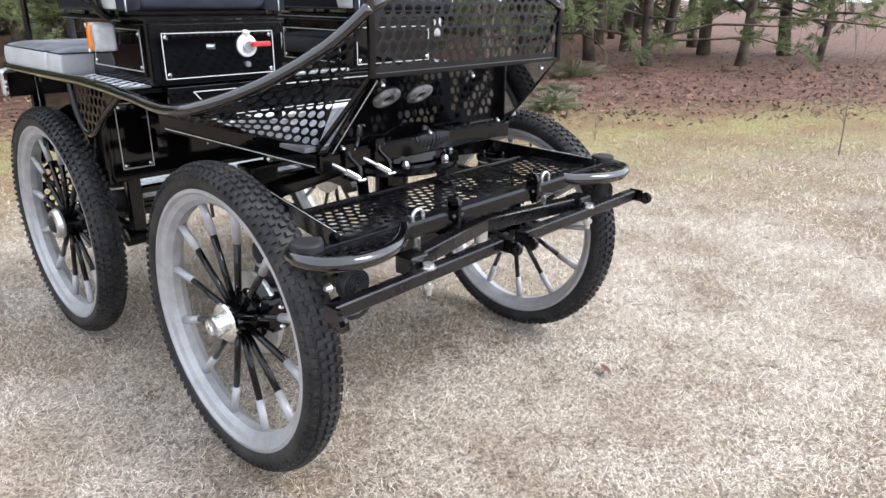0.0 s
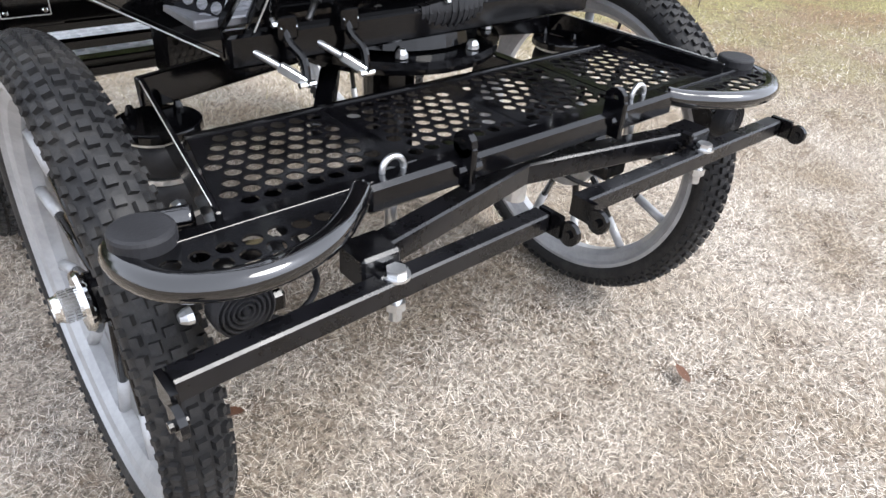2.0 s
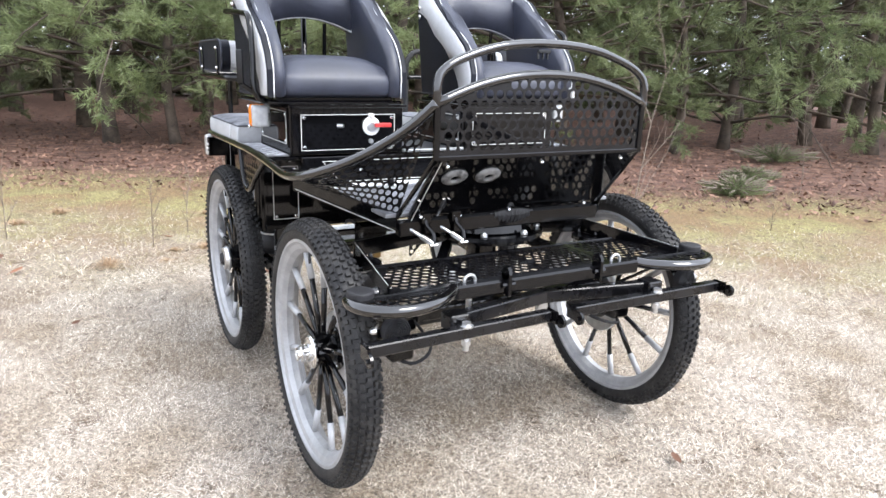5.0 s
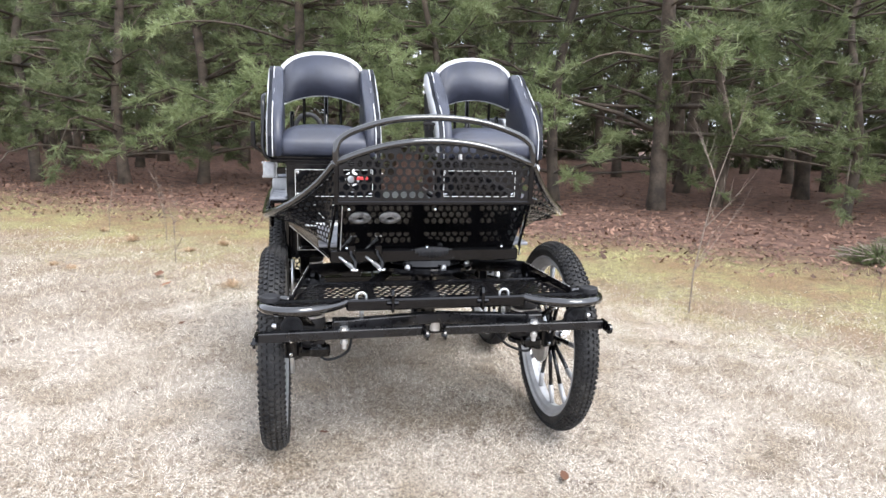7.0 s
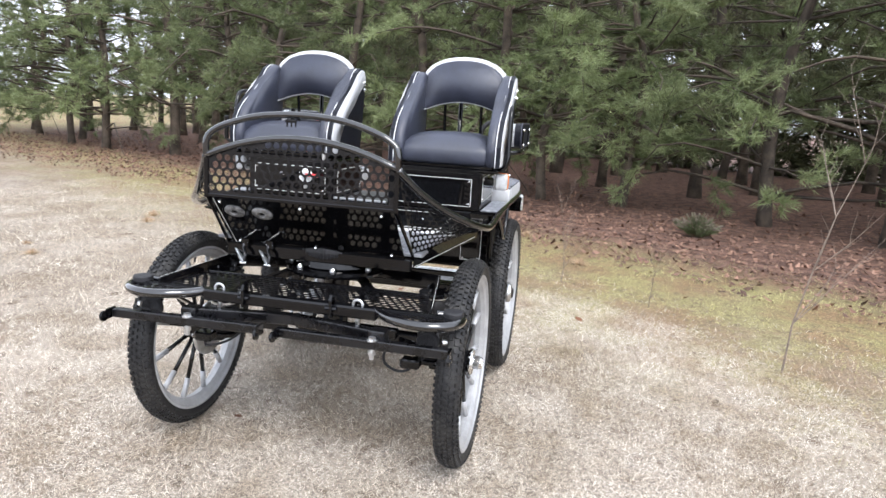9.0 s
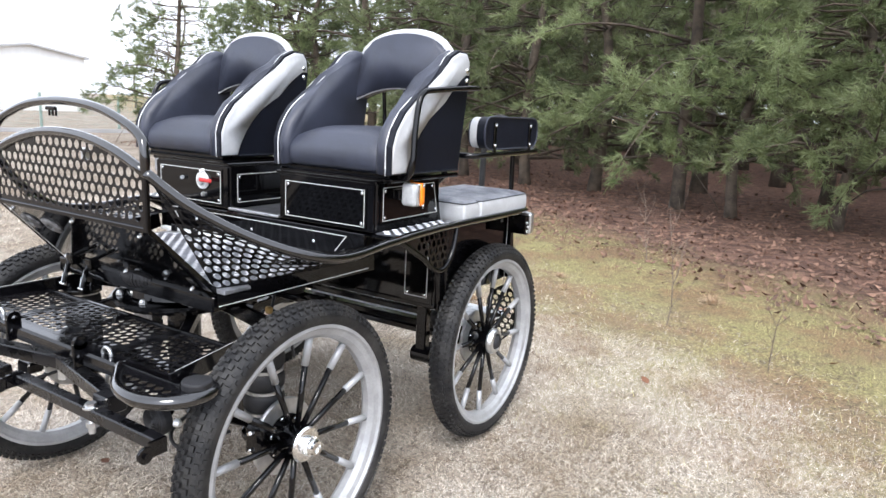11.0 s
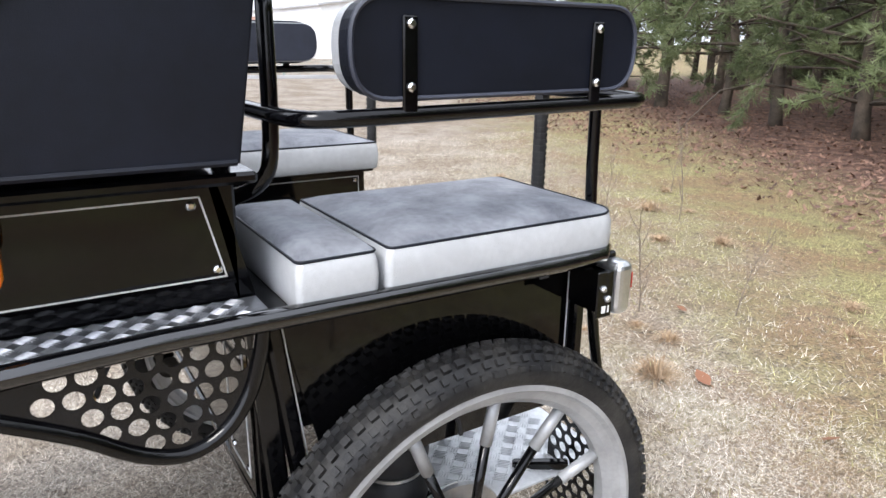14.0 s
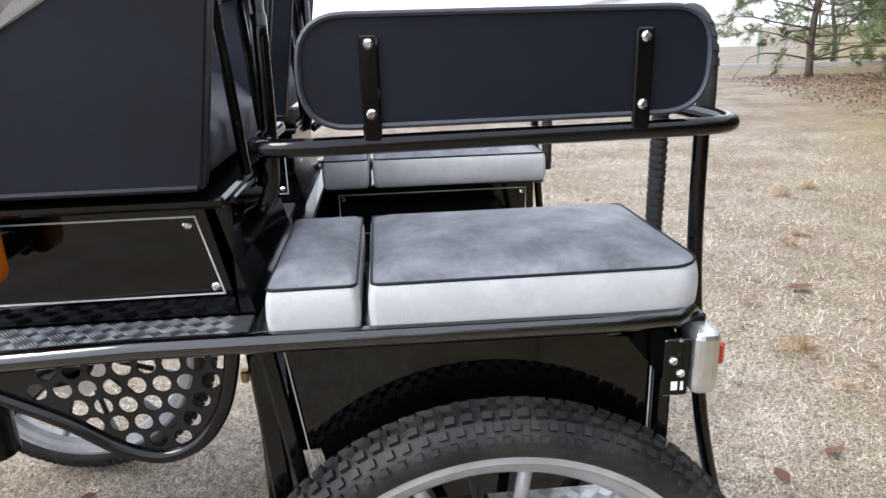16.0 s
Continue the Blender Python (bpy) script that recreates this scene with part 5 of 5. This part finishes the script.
def build_pine(seed, height, low, reach, whorls, shoots, needles, mat, size=0.11):
    """Trunk with limbs, and a crown of many needle sprays; its foot is at the origin."""
    rng = random.Random(seed)
    tree = new("pine_tree")
    bend = [V(rng.uniform(-0.12, 0.12) * k, rng.uniform(-0.12, 0.12) * k, height * k / 6) for k in range(7)]
    bend[0] = V(0, 0, -0.1)
    r0 = 0.010 * height + rng.uniform(0.02, 0.04)
    pts = smooth_line(bend, 3)
    bm = tube(pts, r0, 10, radii=[r0 * (1.25 if i == 0 else 1 - 0.85 * i / (len(pts) - 1)) for i in range(len(pts))])
    vs, fs = [], []
    for wv in range(whorls):
        z = low + (height - low) * (wv + rng.uniform(0, 0.6)) / whorls
        k = min(len(pts) - 1, max(0, int(z / height * (len(pts) - 1))))
        base = V(pts[k].x, pts[k].y, z)
        for b in range(rng.randint(3, 5)):
            a = rng.uniform(0, 2 * math.pi)
            L = reach * (1 - 0.75 * (z - low) / (height - low)) * rng.uniform(0.55, 1.15) + 0.25
            out = V(math.cos(a), math.sin(a), 0)
            line = [base, base + out * L * 0.4 + V(0, 0, rng.uniform(-0.02, 0.14) * L), base + out * L * 0.75 + V(rng.uniform(-0.1, 0.1), rng.uniform(-0.1, 0.1), rng.uniform(-0.12, 0.2) * L),
                    base + out * L + V(0, 0, rng.uniform(-0.30, 0.22) * L)]
            sm = smooth_line(line, 2)
            tube(sm, 0.02, 4, bm=bm, radii=[max(0.005, (0.009 + 0.008 * L) * (1 - 0.85 * i / (len(sm) - 1))) for i in range(len(sm))])
            bare = rng.random() < (0.25 if z < low + 0.6 else 0.04)
            # side shoots along the limb, each ending in a full plume of needles
            for _ in range(0 if bare else max(2, int(shoots * L / 4))):
                t = rng.uniform(0.30, 1.0) ** 0.7
                i = min(len(sm) - 2, int(t * (len(sm) - 1)))
                p = sm[i].lerp(sm[i + 1], t * (len(sm) - 1) - i)
                fwd = (sm[i + 1] - sm[i]).normalized()
                side = fwd.cross(V(0, 0, 1)) * rng.choice((-1, 1))
                d = (fwd * rng.uniform(0.4, 1.0) + side * rng.uniform(0.1, 0.9) + V(0, 0, rng.uniform(-0.25, 0.45))).normalized()
                ln = rng.uniform(0.15, 0.45)
                tip = p + d * ln
                for j in range(rng.randint(9, 14)):
                    q = (d + V(rng.gauss(0, 0.55), rng.gauss(0, 0.55), rng.gauss(0.18, 0.40))).normalized()
                    tuft(vs, fs, tip + q * rng.uniform(0.02, 0.20) - d * rng.uniform(0, 0.16), q, rng, needles, size)
    part("trunk", bm, BARK, tree, "rough grey-brown pine trunk", smooth=True)
    crown = new("crown", mesh_from("crown", vs, fs, mat))
    crown.parent = tree
    tagged(crown, "blue-green needle crown with gaps")
    return tagged(tree, "tall pine with green needles on drooping lower limbs", "tree", "pines at the wood edge")


def in_wood(x, y):
    return y + 0.62 * x


edge_pines = [build_pine(11, 8.0, 0.50, 2.7, 18, 20, 7, NEEDLE, 0.135), build_pine(12, 7.0, 0.65, 2.5, 17, 20, 7, NEEDLE, 0.135), build_pine(13, 8.5, 0.9, 2.8, 17, 19, 7, NEEDLE, 0.135)]
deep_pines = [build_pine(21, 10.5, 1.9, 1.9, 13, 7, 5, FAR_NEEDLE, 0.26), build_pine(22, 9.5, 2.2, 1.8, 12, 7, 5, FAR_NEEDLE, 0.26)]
rng = random.Random(5)
used = set()


def plant(kinds, k, x, y, scale):
    k = k % len(kinds)
    m = pose(x, y, 0, 0, 0, rng.uniform(0, 360)) 
    if (id(kinds), k) in used:
        t = copy_thing(kinds[k], m)
    else:
        used.add((id(kinds), k))
        t = kinds[k]
        t.matrix_basis = m
    t.scale = (scale, scale, scale)
    return t


EDGE = ((-17.2, 17.0), (-15.6, 15.2), (-13.4, 14.4), (-12.0, 13.0), (-10.4, 12.6), (-8.8, 12.4), (-7.0, 12.2), (-5.2, 11.4), (-3.6, 10.3), (-2.2, 10.4), (-0.8, 9.6), (0.5, 9.4), (1.9, 8.8), (3.4, 8.0), (4.7, 7.2), (5.9, 6.9), (7.3, 5.7), (8.8, 5.6), (10.3, 4.2), (12.0, 3.2), (14.0, 2.4), (16.5, 1.0))
for i, (x, y) in enumerate(EDGE):
    plant(edge_pines, i * 2 + i // 3, x + rng.uniform(-0.3, 0.3), y + rng.uniform(-0.3, 0.5), rng.uniform(0.8, 1.1))
for row in range(4):
    for i in range(14 + row):
        x = -16.0 + i * (2.45 - 0.1 * row) + rng.uniform(-0.7, 0.7)
        y = 12.6 + row * 2.6 - 0.55 * x * (1 if x > -4 else 0.6) + rng.uniform(-0.9, 0.9)
        plant(deep_pines, i + row, x, y, rng.uniform(0.8, 1.15))
# lone pine out in the meadow and a far tree line
plant(edge_pines, 0, -15.4, 11.8, 0.85)
plant(edge_pines, 1, -20.0, 15.5, 0.8)


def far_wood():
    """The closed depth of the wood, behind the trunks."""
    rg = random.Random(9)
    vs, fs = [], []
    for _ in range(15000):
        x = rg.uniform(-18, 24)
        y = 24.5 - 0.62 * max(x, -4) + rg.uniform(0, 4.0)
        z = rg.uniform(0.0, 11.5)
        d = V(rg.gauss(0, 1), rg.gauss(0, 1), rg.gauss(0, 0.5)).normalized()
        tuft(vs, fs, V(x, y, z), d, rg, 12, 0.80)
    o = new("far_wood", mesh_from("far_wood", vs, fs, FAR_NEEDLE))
    tagged(o, "closed undergrowth and crowns deep in the pine wood, darkened for shade", "wood", kind="stuff")


far_wood()


def build_sapling(seed, height):
    rg = random.Random(seed)
    bm = bmesh.new()

    def grow(p, d, L, r, depth):
        pts = [p]
        for i in range(4):
            d = (d + V(rg.gauss(0, 0.10), rg.gauss(0, 0.10), 0.03)).normalized()
            pts.append(pts[-1] + d * L / 4)
        tube(pts, r, 5, bm=bm, radii=[r, r * 0.85, r * 0.7, r * 0.55, r * 0.3])
        if depth:
            for i in range(1, 5):
                for _ in range(2 if depth > 1 else 1):
                    a = rg.uniform(0, 2 * math.pi)
                    grow(pts[i], (d * 0.9 + V(math.cos(a), math.sin(a), 0.35) * 0.6).normalized(), L * rg.uniform(0.25, 0.45), r * 0.5, depth - 1)

    grow(V(0, 0, -0.02), V(rg.uniform(-0.1, 0.1), rg.uniform(-0.1, 0.1), 1), height, 0.0025 + 0.003 * height, 2)
    o = part("sapling", bm, TWIG)
    return tagged(o, "thin bare sapling standing in the grass", "sapling", "bare saplings in the meadow")


for i, (x, y, h) in enumerate(((2.13, 1.50, 1.25), (0.84, 3.10, 0.62), (-0.72, 2.94, 0.45), (-1.85, 4.60, 0.62), (-1.58, 3.55, 0.50), (4.62, -0.08, 1.15), (3.75, 1.59, 0.30), (0.2, 5.0, 0.55), (1.5, 2.6, 0.42), (-2.6, 5.4, 0.5), (5.6, 2.6, 0.9), (-0.45, 3.3, 0.4))):
    build_sapling(40 + i, h).matrix_basis = pose(x, y, 0)


def build_bush(seed, w, h):
    rg = random.Random(seed)
    bush = new("low_bush")
    vs, fs = [], []
    bm = bmesh.new()
    for _ in range(110):
        a, t = rg.uniform(0, 2 * math.pi), rg.uniform(0.2, 1)
        d = V(math.cos(a) * w * t, math.sin(a) * w * t * 0.7, h * rg.uniform(0.5, 1.1) * (1.15 - t * 0.6))
        tube([V(0, 0, 0), d * 0.6 + V(0, 0, 0.03), d], 0.006, 4, bm=bm)
        for j in range(5):
            tuft(vs, fs, d * (0.40 + 0.12 * j), (d.normalized() + V(0, 0, 0.4)).normalized(), rg, 9, 0.07)
    part("stem", bm, TWIG, bush)
    c = new("foliage", mesh_from("foliage", vs, fs, NEEDLE))
    c.parent = bush
    return tagged(bush, "low dark green juniper bush at the wood edge", "bush")


for i, (x, y, w, h) in enumerate(((8.0, 4.6, 0.85, 0.28), (5.0, 2.9, 0.55, 0.20), (6.0, 3.5, 0.45, 0.18), (2.4, 6.4, 0.35, 0.3))):
    build_bush(60 + i, w, h).matrix_basis = pose(x, y, 0)


def scatter_leaf_litter():
    """Countless brown leaves under the pines."""
    rg = np.random.RandomState(7)
    n = 20000
    x = rg.uniform(-16, 16, n)
    d = rg.gamma(2.0, 1.9, n) - 1.3
    y = 5.7 - 0.62 * x + np.where(x < -3, (x + 3) * 0.35, 0) + d
    a, s = rg.uniform(0, 6.283, n), rg.uniform(0.018, 0.042, n)
    tilt = rg.normal(0, 0.35, (n, 2))
    vs, fs = [], []
    for i in range(n):
        c, q = math.cos(a[i]) * s[i], math.sin(a[i]) * s[i]
        z = 0.02 + swell(x[i], y[i])
        k = len(vs)
        for u, v in ((-1, 0), (0, -0.6), (1, 0), (0, 0.6)):
            vs.append((x[i] + u * c - v * q, y[i] + u * q + v * c, z + s[i] * (u * tilt[i][0] + v * tilt[i][1]) + 0.012 * abs(u)))
        fs += [(k, k + 1, k + 2), (k, k + 2, k + 3)]
    o = new("leaf_litter", mesh_from("leaf_litter", vs, fs, LITTER))
    tagged(o, "brown fallen leaves lying under the pines", "leaf litter", kind="stuff")


scatter_leaf_litter()


def build_leaf():
    bm = bmesh.new()
    pts = [(0, -0.5), (0.22, -0.3), (0.30, 0.0), (0.2, 0.3), (0, 0.5), (-0.2, 0.3), (-0.30, 0.0), (-0.22, -0.3)]
    c = bm.verts.new((0, 0, 0.0))
    ring = [bm.verts.new((u, v, 0.10 + 0.08 * math.sin(7 * u + 3 * v))) for u, v in pts]
    for i in range(8):
        bm.faces.new((c, ring[i], ring[(i + 1) % 8]))
    tube([(0, -0.48, 0.1), (0.03, -0.75, 0.05)], 0.015, 4, bm=bm)
    return tagged(part("fallen_leaf", bm, LEAF, smooth=True), "curled brown dry leaf on the grass", "leaf", "fallen leaves on the meadow")


leaf0 = build_leaf()
spots = [(-1.60, 2.95, 0.13), (-0.085, 2.59, 0.085), (0.456, -0.47, 0.060), (-0.384, 0.02, 0.05), (-1.48, 2.63, 0.08), (-0.29, 2.24, 0.08), (-0.20, 2.02, 0.06), (-2.0, 2.45, 0.07), 
         (-0.6, 3.1, 0.07), (0.4, 2.6, 0.06), (1.0, 2.0, 0.06), (-1.2, 1.6, 0.05), (0.6, 3.4, 0.07), (1.8, 2.9, 0.07)]
for i, (x, y, s) in enumerate(spots):
    m = pose(x, y, 0.022 + swell(x, y), 12 * math.sin(i * 2.1), 10 * math.cos(i * 1.7), i * 77)
    o = leaf0 if i == 0 else copy_thing(leaf0, m)
    o.matrix_basis = m
    o.scale = (s, s, s)


def scatter_grass(name, label, seed, n, xs, ys, mat, length, width, keep=None, stand=0.45, bent=True):
    """Matted blades: bent ones of two faces, or short tips of one."""
    rg = np.random.RandomState(seed)
    x, y = rg.uniform(*xs, n), rg.uniform(*ys, n)
    if keep is not None:
        ok = keep(x, y, rg.uniform(0, 1, n))
        x, y = x[ok], y[ok]
        n = len(x)
    a = rg.uniform(0, 2 * np.pi, n)
    L = length * rg.uniform(0.45, 1.4, n)
    up = np.abs(rg.normal(0, stand, n)) + 0.06
    cells = {}
    z = np.empty(n)
    for i, (u, v) in enumerate(zip(np.round(x, 1).tolist(), np.round(y, 1).tolist())):
        if (u, v) not in cells:
            cells[(u, v)] = swell(u, v)
        z[i] = cells[(u, v)]
    z += rg.uniform(-0.003, 0.012, n)
    d = np.stack([np.cos(a), np.sin(a)], 1)
    s = np.stack([-np.sin(a), np.cos(a)], 1) * (width * rg.uniform(0.6, 1.3, n))[:, None] / 2
    base = np.stack([x, y], 1)
    turn = a + rg.normal(0, 0.7, n)
    mid = base + d * (L * 0.5)[:, None]
    tip = mid + np.stack([np.cos(turn), np.sin(turn)], 1) * (L * 0.5)[:, None]
    h1, h2 = L * up * 0.55, L * up * rg.uniform(0.1, 1.1, n)
    k = 5 if bent else 3
    co = np.zeros((n, k, 3))
    co[:, 0, :2], co[:, 1, :2], co[:, k - 1, :2] = base - s, base + s, tip
    co[:, 0, 2] = co[:, 1, 2] = z
    co[:, k - 1, 2] = z + h2
    if bent:
        co[:, 2, :2], co[:, 3, :2] = mid + s * 0.8, mid - s * 0.8
        co[:, 2, 2] = co[:, 3, 2] = z + h1
    me = bpy.data.meshes.new(name)
    me.vertices.add(n * k)
    me.vertices.foreach_set("co", co.ravel())
    first = np.arange(n)[:, None] * k
    order, begins = ([0, 1, 2, 3, 3, 2, 4], [0, 4]) if bent else ([0, 1, 2], [0])
    loops = (first + np.array([order])).ravel()
    me.loops.add(len(loops))
    me.loops.foreach_set("vertex_index", loops.astype(np.int32))
    me.polygons.add(n * len(begins))
    me.polygons.foreach_set("loop_start", (np.arange(n)[:, None] * len(order) + np.array([begins])).ravel().astype(np.int32))
    me.materials.append(mat)
    me.update(calc_edges=True)
    o = new(name, me)
    return tagged(o, label, "grass", kind="stuff")


near = lambda x, y, r: (((x - 0.2) ** 2 / 4.5 + (y - 0.2) ** 2 / 5.5) < 1 + 0.3 * r) & (in_wood(x, y) < 4.5 + r)
scatter_grass("frosted_grass", "pale frosted matted grass", 1, 340000, (-2.6, 3.0), (-2.7, 3.2), BLADE, 0.027, 0.0012, near, 0.42)
scatter_grass("frosted_grass_tips", "short frosted grass tips", 5, 620000, (-2.6, 3.0), (-2.7, 3.2), BLADE, 0.016, 0.0014, near, 0.5, False)
scatter_grass("outer_frosted_grass", "pale frosted grass further out", 2, 480000, (-6.5, 6), (-2.8, 7), OUTER_BLADE, 0.034, 0.0032, lambda x, y, r: ~near(x, y, r) & (in_wood(x, y) < 1.5 + 2.6 * r), 0.6, False)
scatter_grass("yellow_green_grass", "dull yellow-green grass near the wood", 3, 420000, (-7, 8), (-1.5, 11), GREEN_BLADE, 0.036, 0.0032, lambda x, y, r: (in_wood(x, y) > 1.4 + 3.0 * r) & (in_wood(x, y) < 4.9 + 1.8 * r) & (x > -7), 0.75, False)


DRY = material("brown_dry_stalks", (0.30, 0.195, 0.115), 0.8, 0, 0.2, 3, colour2=(0.50, 0.38, 0.25), island_tint=0.4)


def build_tuft(seed, blades, reach, height):
    """Clump of bent dead stalks that fan out of one root."""
    rg = random.Random(seed)
    vs, fs = [], []
    for _ in range(blades):
        a, t = rg.uniform(0, 2 * math.pi), rg.uniform(0.15, 1.0)
        out, side = V(math.cos(a), math.sin(a), 0), V(-math.sin(a), math.cos(a), 0) * rg.uniform(0.0008, 0.0016)
        root = out * rg.uniform(0, reach * 0.35)
        mid = root + out * reach * t * 0.45 + V(0, 0, height * (1.15 - t) * rg.uniform(0.5, 0.9))
        tip = root + out * reach * t + V(0, 0, height * (1.05 - t) * rg.uniform(0.4, 1.2))
        i = len(vs)
        vs += [root - side, root + side, mid + side, mid - side, tip]
        fs += [(i, i + 1, i + 2, i + 3), (i + 3, i + 2, i + 4)]
    o = new("dry_grass_tuft", mesh_from("dry_grass_tuft", vs, fs, DRY))
    return tagged(o, "brown clump of dry grass in the meadow", "grass tuft", "dry grass clumps in the meadow")


tuft0 = build_tuft(81, 260, 0.13, 0.10)
rt = random.Random(82)
places = [(-3.82, 4.41), (-0.6, 2.8), (-0.21, 2.48), (-1.99, 4.89), (-0.69, 2.56), (-0.04, 3.53)] + [(rt.uniform(-4.5, 1.5), rt.uniform(2.2, 6.0)) for _ in range(15)]
for i, (x, y) in enumerate(places):
    m = pose(x, y, swell(x, y), 0, 0, i * 67)
    o = tuft0 if i == 0 else copy_thing(tuft0, m)
    o.matrix_basis = m
    k = rt.uniform(0.5, 1.15)
    o.scale = (k, k, k * rt.uniform(0.4, 0.9))


# ---- far things: hall, fence, distant trees ----
def build_hall():
    """White hall whose gable end faces the meadow."""
    hall = new("hall")
    w, d, h, r = 16.0, 7.4, 3.6, 4.15
    gable = [(-d / 2, 0), (d / 2, 0), (d / 2, h), (0, r), (-d / 2, h)]
    part("wall", prism(gable, w, lambda u, v, q: V(-q, u, v)), WALL_WHITE, hall)
    for e in (-1, 1):
        part("roof", prism([(0, r), (e * (d / 2 + 0.25), h - 0.04), (e * (d / 2 + 0.25), h + 0.10), (0, r + 0.14)], w + 0.5, lambda u, v, q: V(0.25 - q, u, v)), ROOF_GREY, hall)
    hall.matrix_basis = pose(-45, 23.2, 0)
    tagged(hall, "white gabled hall with a pale grey roof beyond the meadow", "building")


def build_shed():
    """Low white outbuilding under a brown roof."""
    shed = new("shed")
    part("wall", box((0, 0, 1.06), (6.0, 7.6, 2.12)), WALL_WHITE, shed)
    part("roof", prism([(-3.4, 2.12), (3.4, 2.12), (0.4, 2.78), (-0.4, 2.78)], 8.2, lambda u, v, q: V(u, q - 4.1, v)), ROOF_BROWN, shed)
    shed.matrix_basis = pose(-48, 12.1, 0)
    tagged(shed, "low white outbuilding with a brown roof", "building")


build_hall()
build_shed()


def build_fence():
    fence = new("fence")
    p, q = V(-22, 3.5, 0), V(-19.5, 18, 0)
    n = 7
    for i in range(n):
        c = p.lerp(q, i / (n - 1))
        part("post", beam(c, c + V(0, 0, 1.25), 0.06, 0.06), FENCE_GREEN, fence)
        if i < n - 1:
            e = p.lerp(q, (i + 1) / (n - 1))
            bm = bmesh.new()
            for k in range(8):
                z = 0.12 + 0.15 * k
                beam(c + V(0, 0, z), e + V(0, 0, z), 0.006, 0.006, 0, bm)
            for k in range(40):
                f = c.lerp(e, k / 40)
                beam(f + V(0, 0, 0.1), f + V(0, 0, 1.2), 0.005, 0.005, 0, bm)
            part("wire_panel", bm, FENCE_GREEN, fence)
    part("kerb", beam(p + V(0.1, 0, 0.06), q + V(0.1, 0, 0.06), 0.08, 0.14), ROOF_GREY, fence)
    tagged(fence, "green wire mesh fence across the meadow", "fence")


build_fence()
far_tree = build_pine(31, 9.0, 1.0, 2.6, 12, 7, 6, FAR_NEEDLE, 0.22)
tagged(far_tree, "far grey-green tree beyond the meadow", "tree", "far trees")
far_tree.matrix_basis = pose(-40, 42, 0)
for i in range(11):
    t = copy_thing(far_tree, pose(-75 + i * 5.2 + rng.uniform(-1.5, 1.5), 48 + rng.uniform(-5, 9), 0, 0, 0, rng.uniform(0, 360)))
    k = rng.uniform(0.8, 1.3)
    t.scale = (k, k, k)
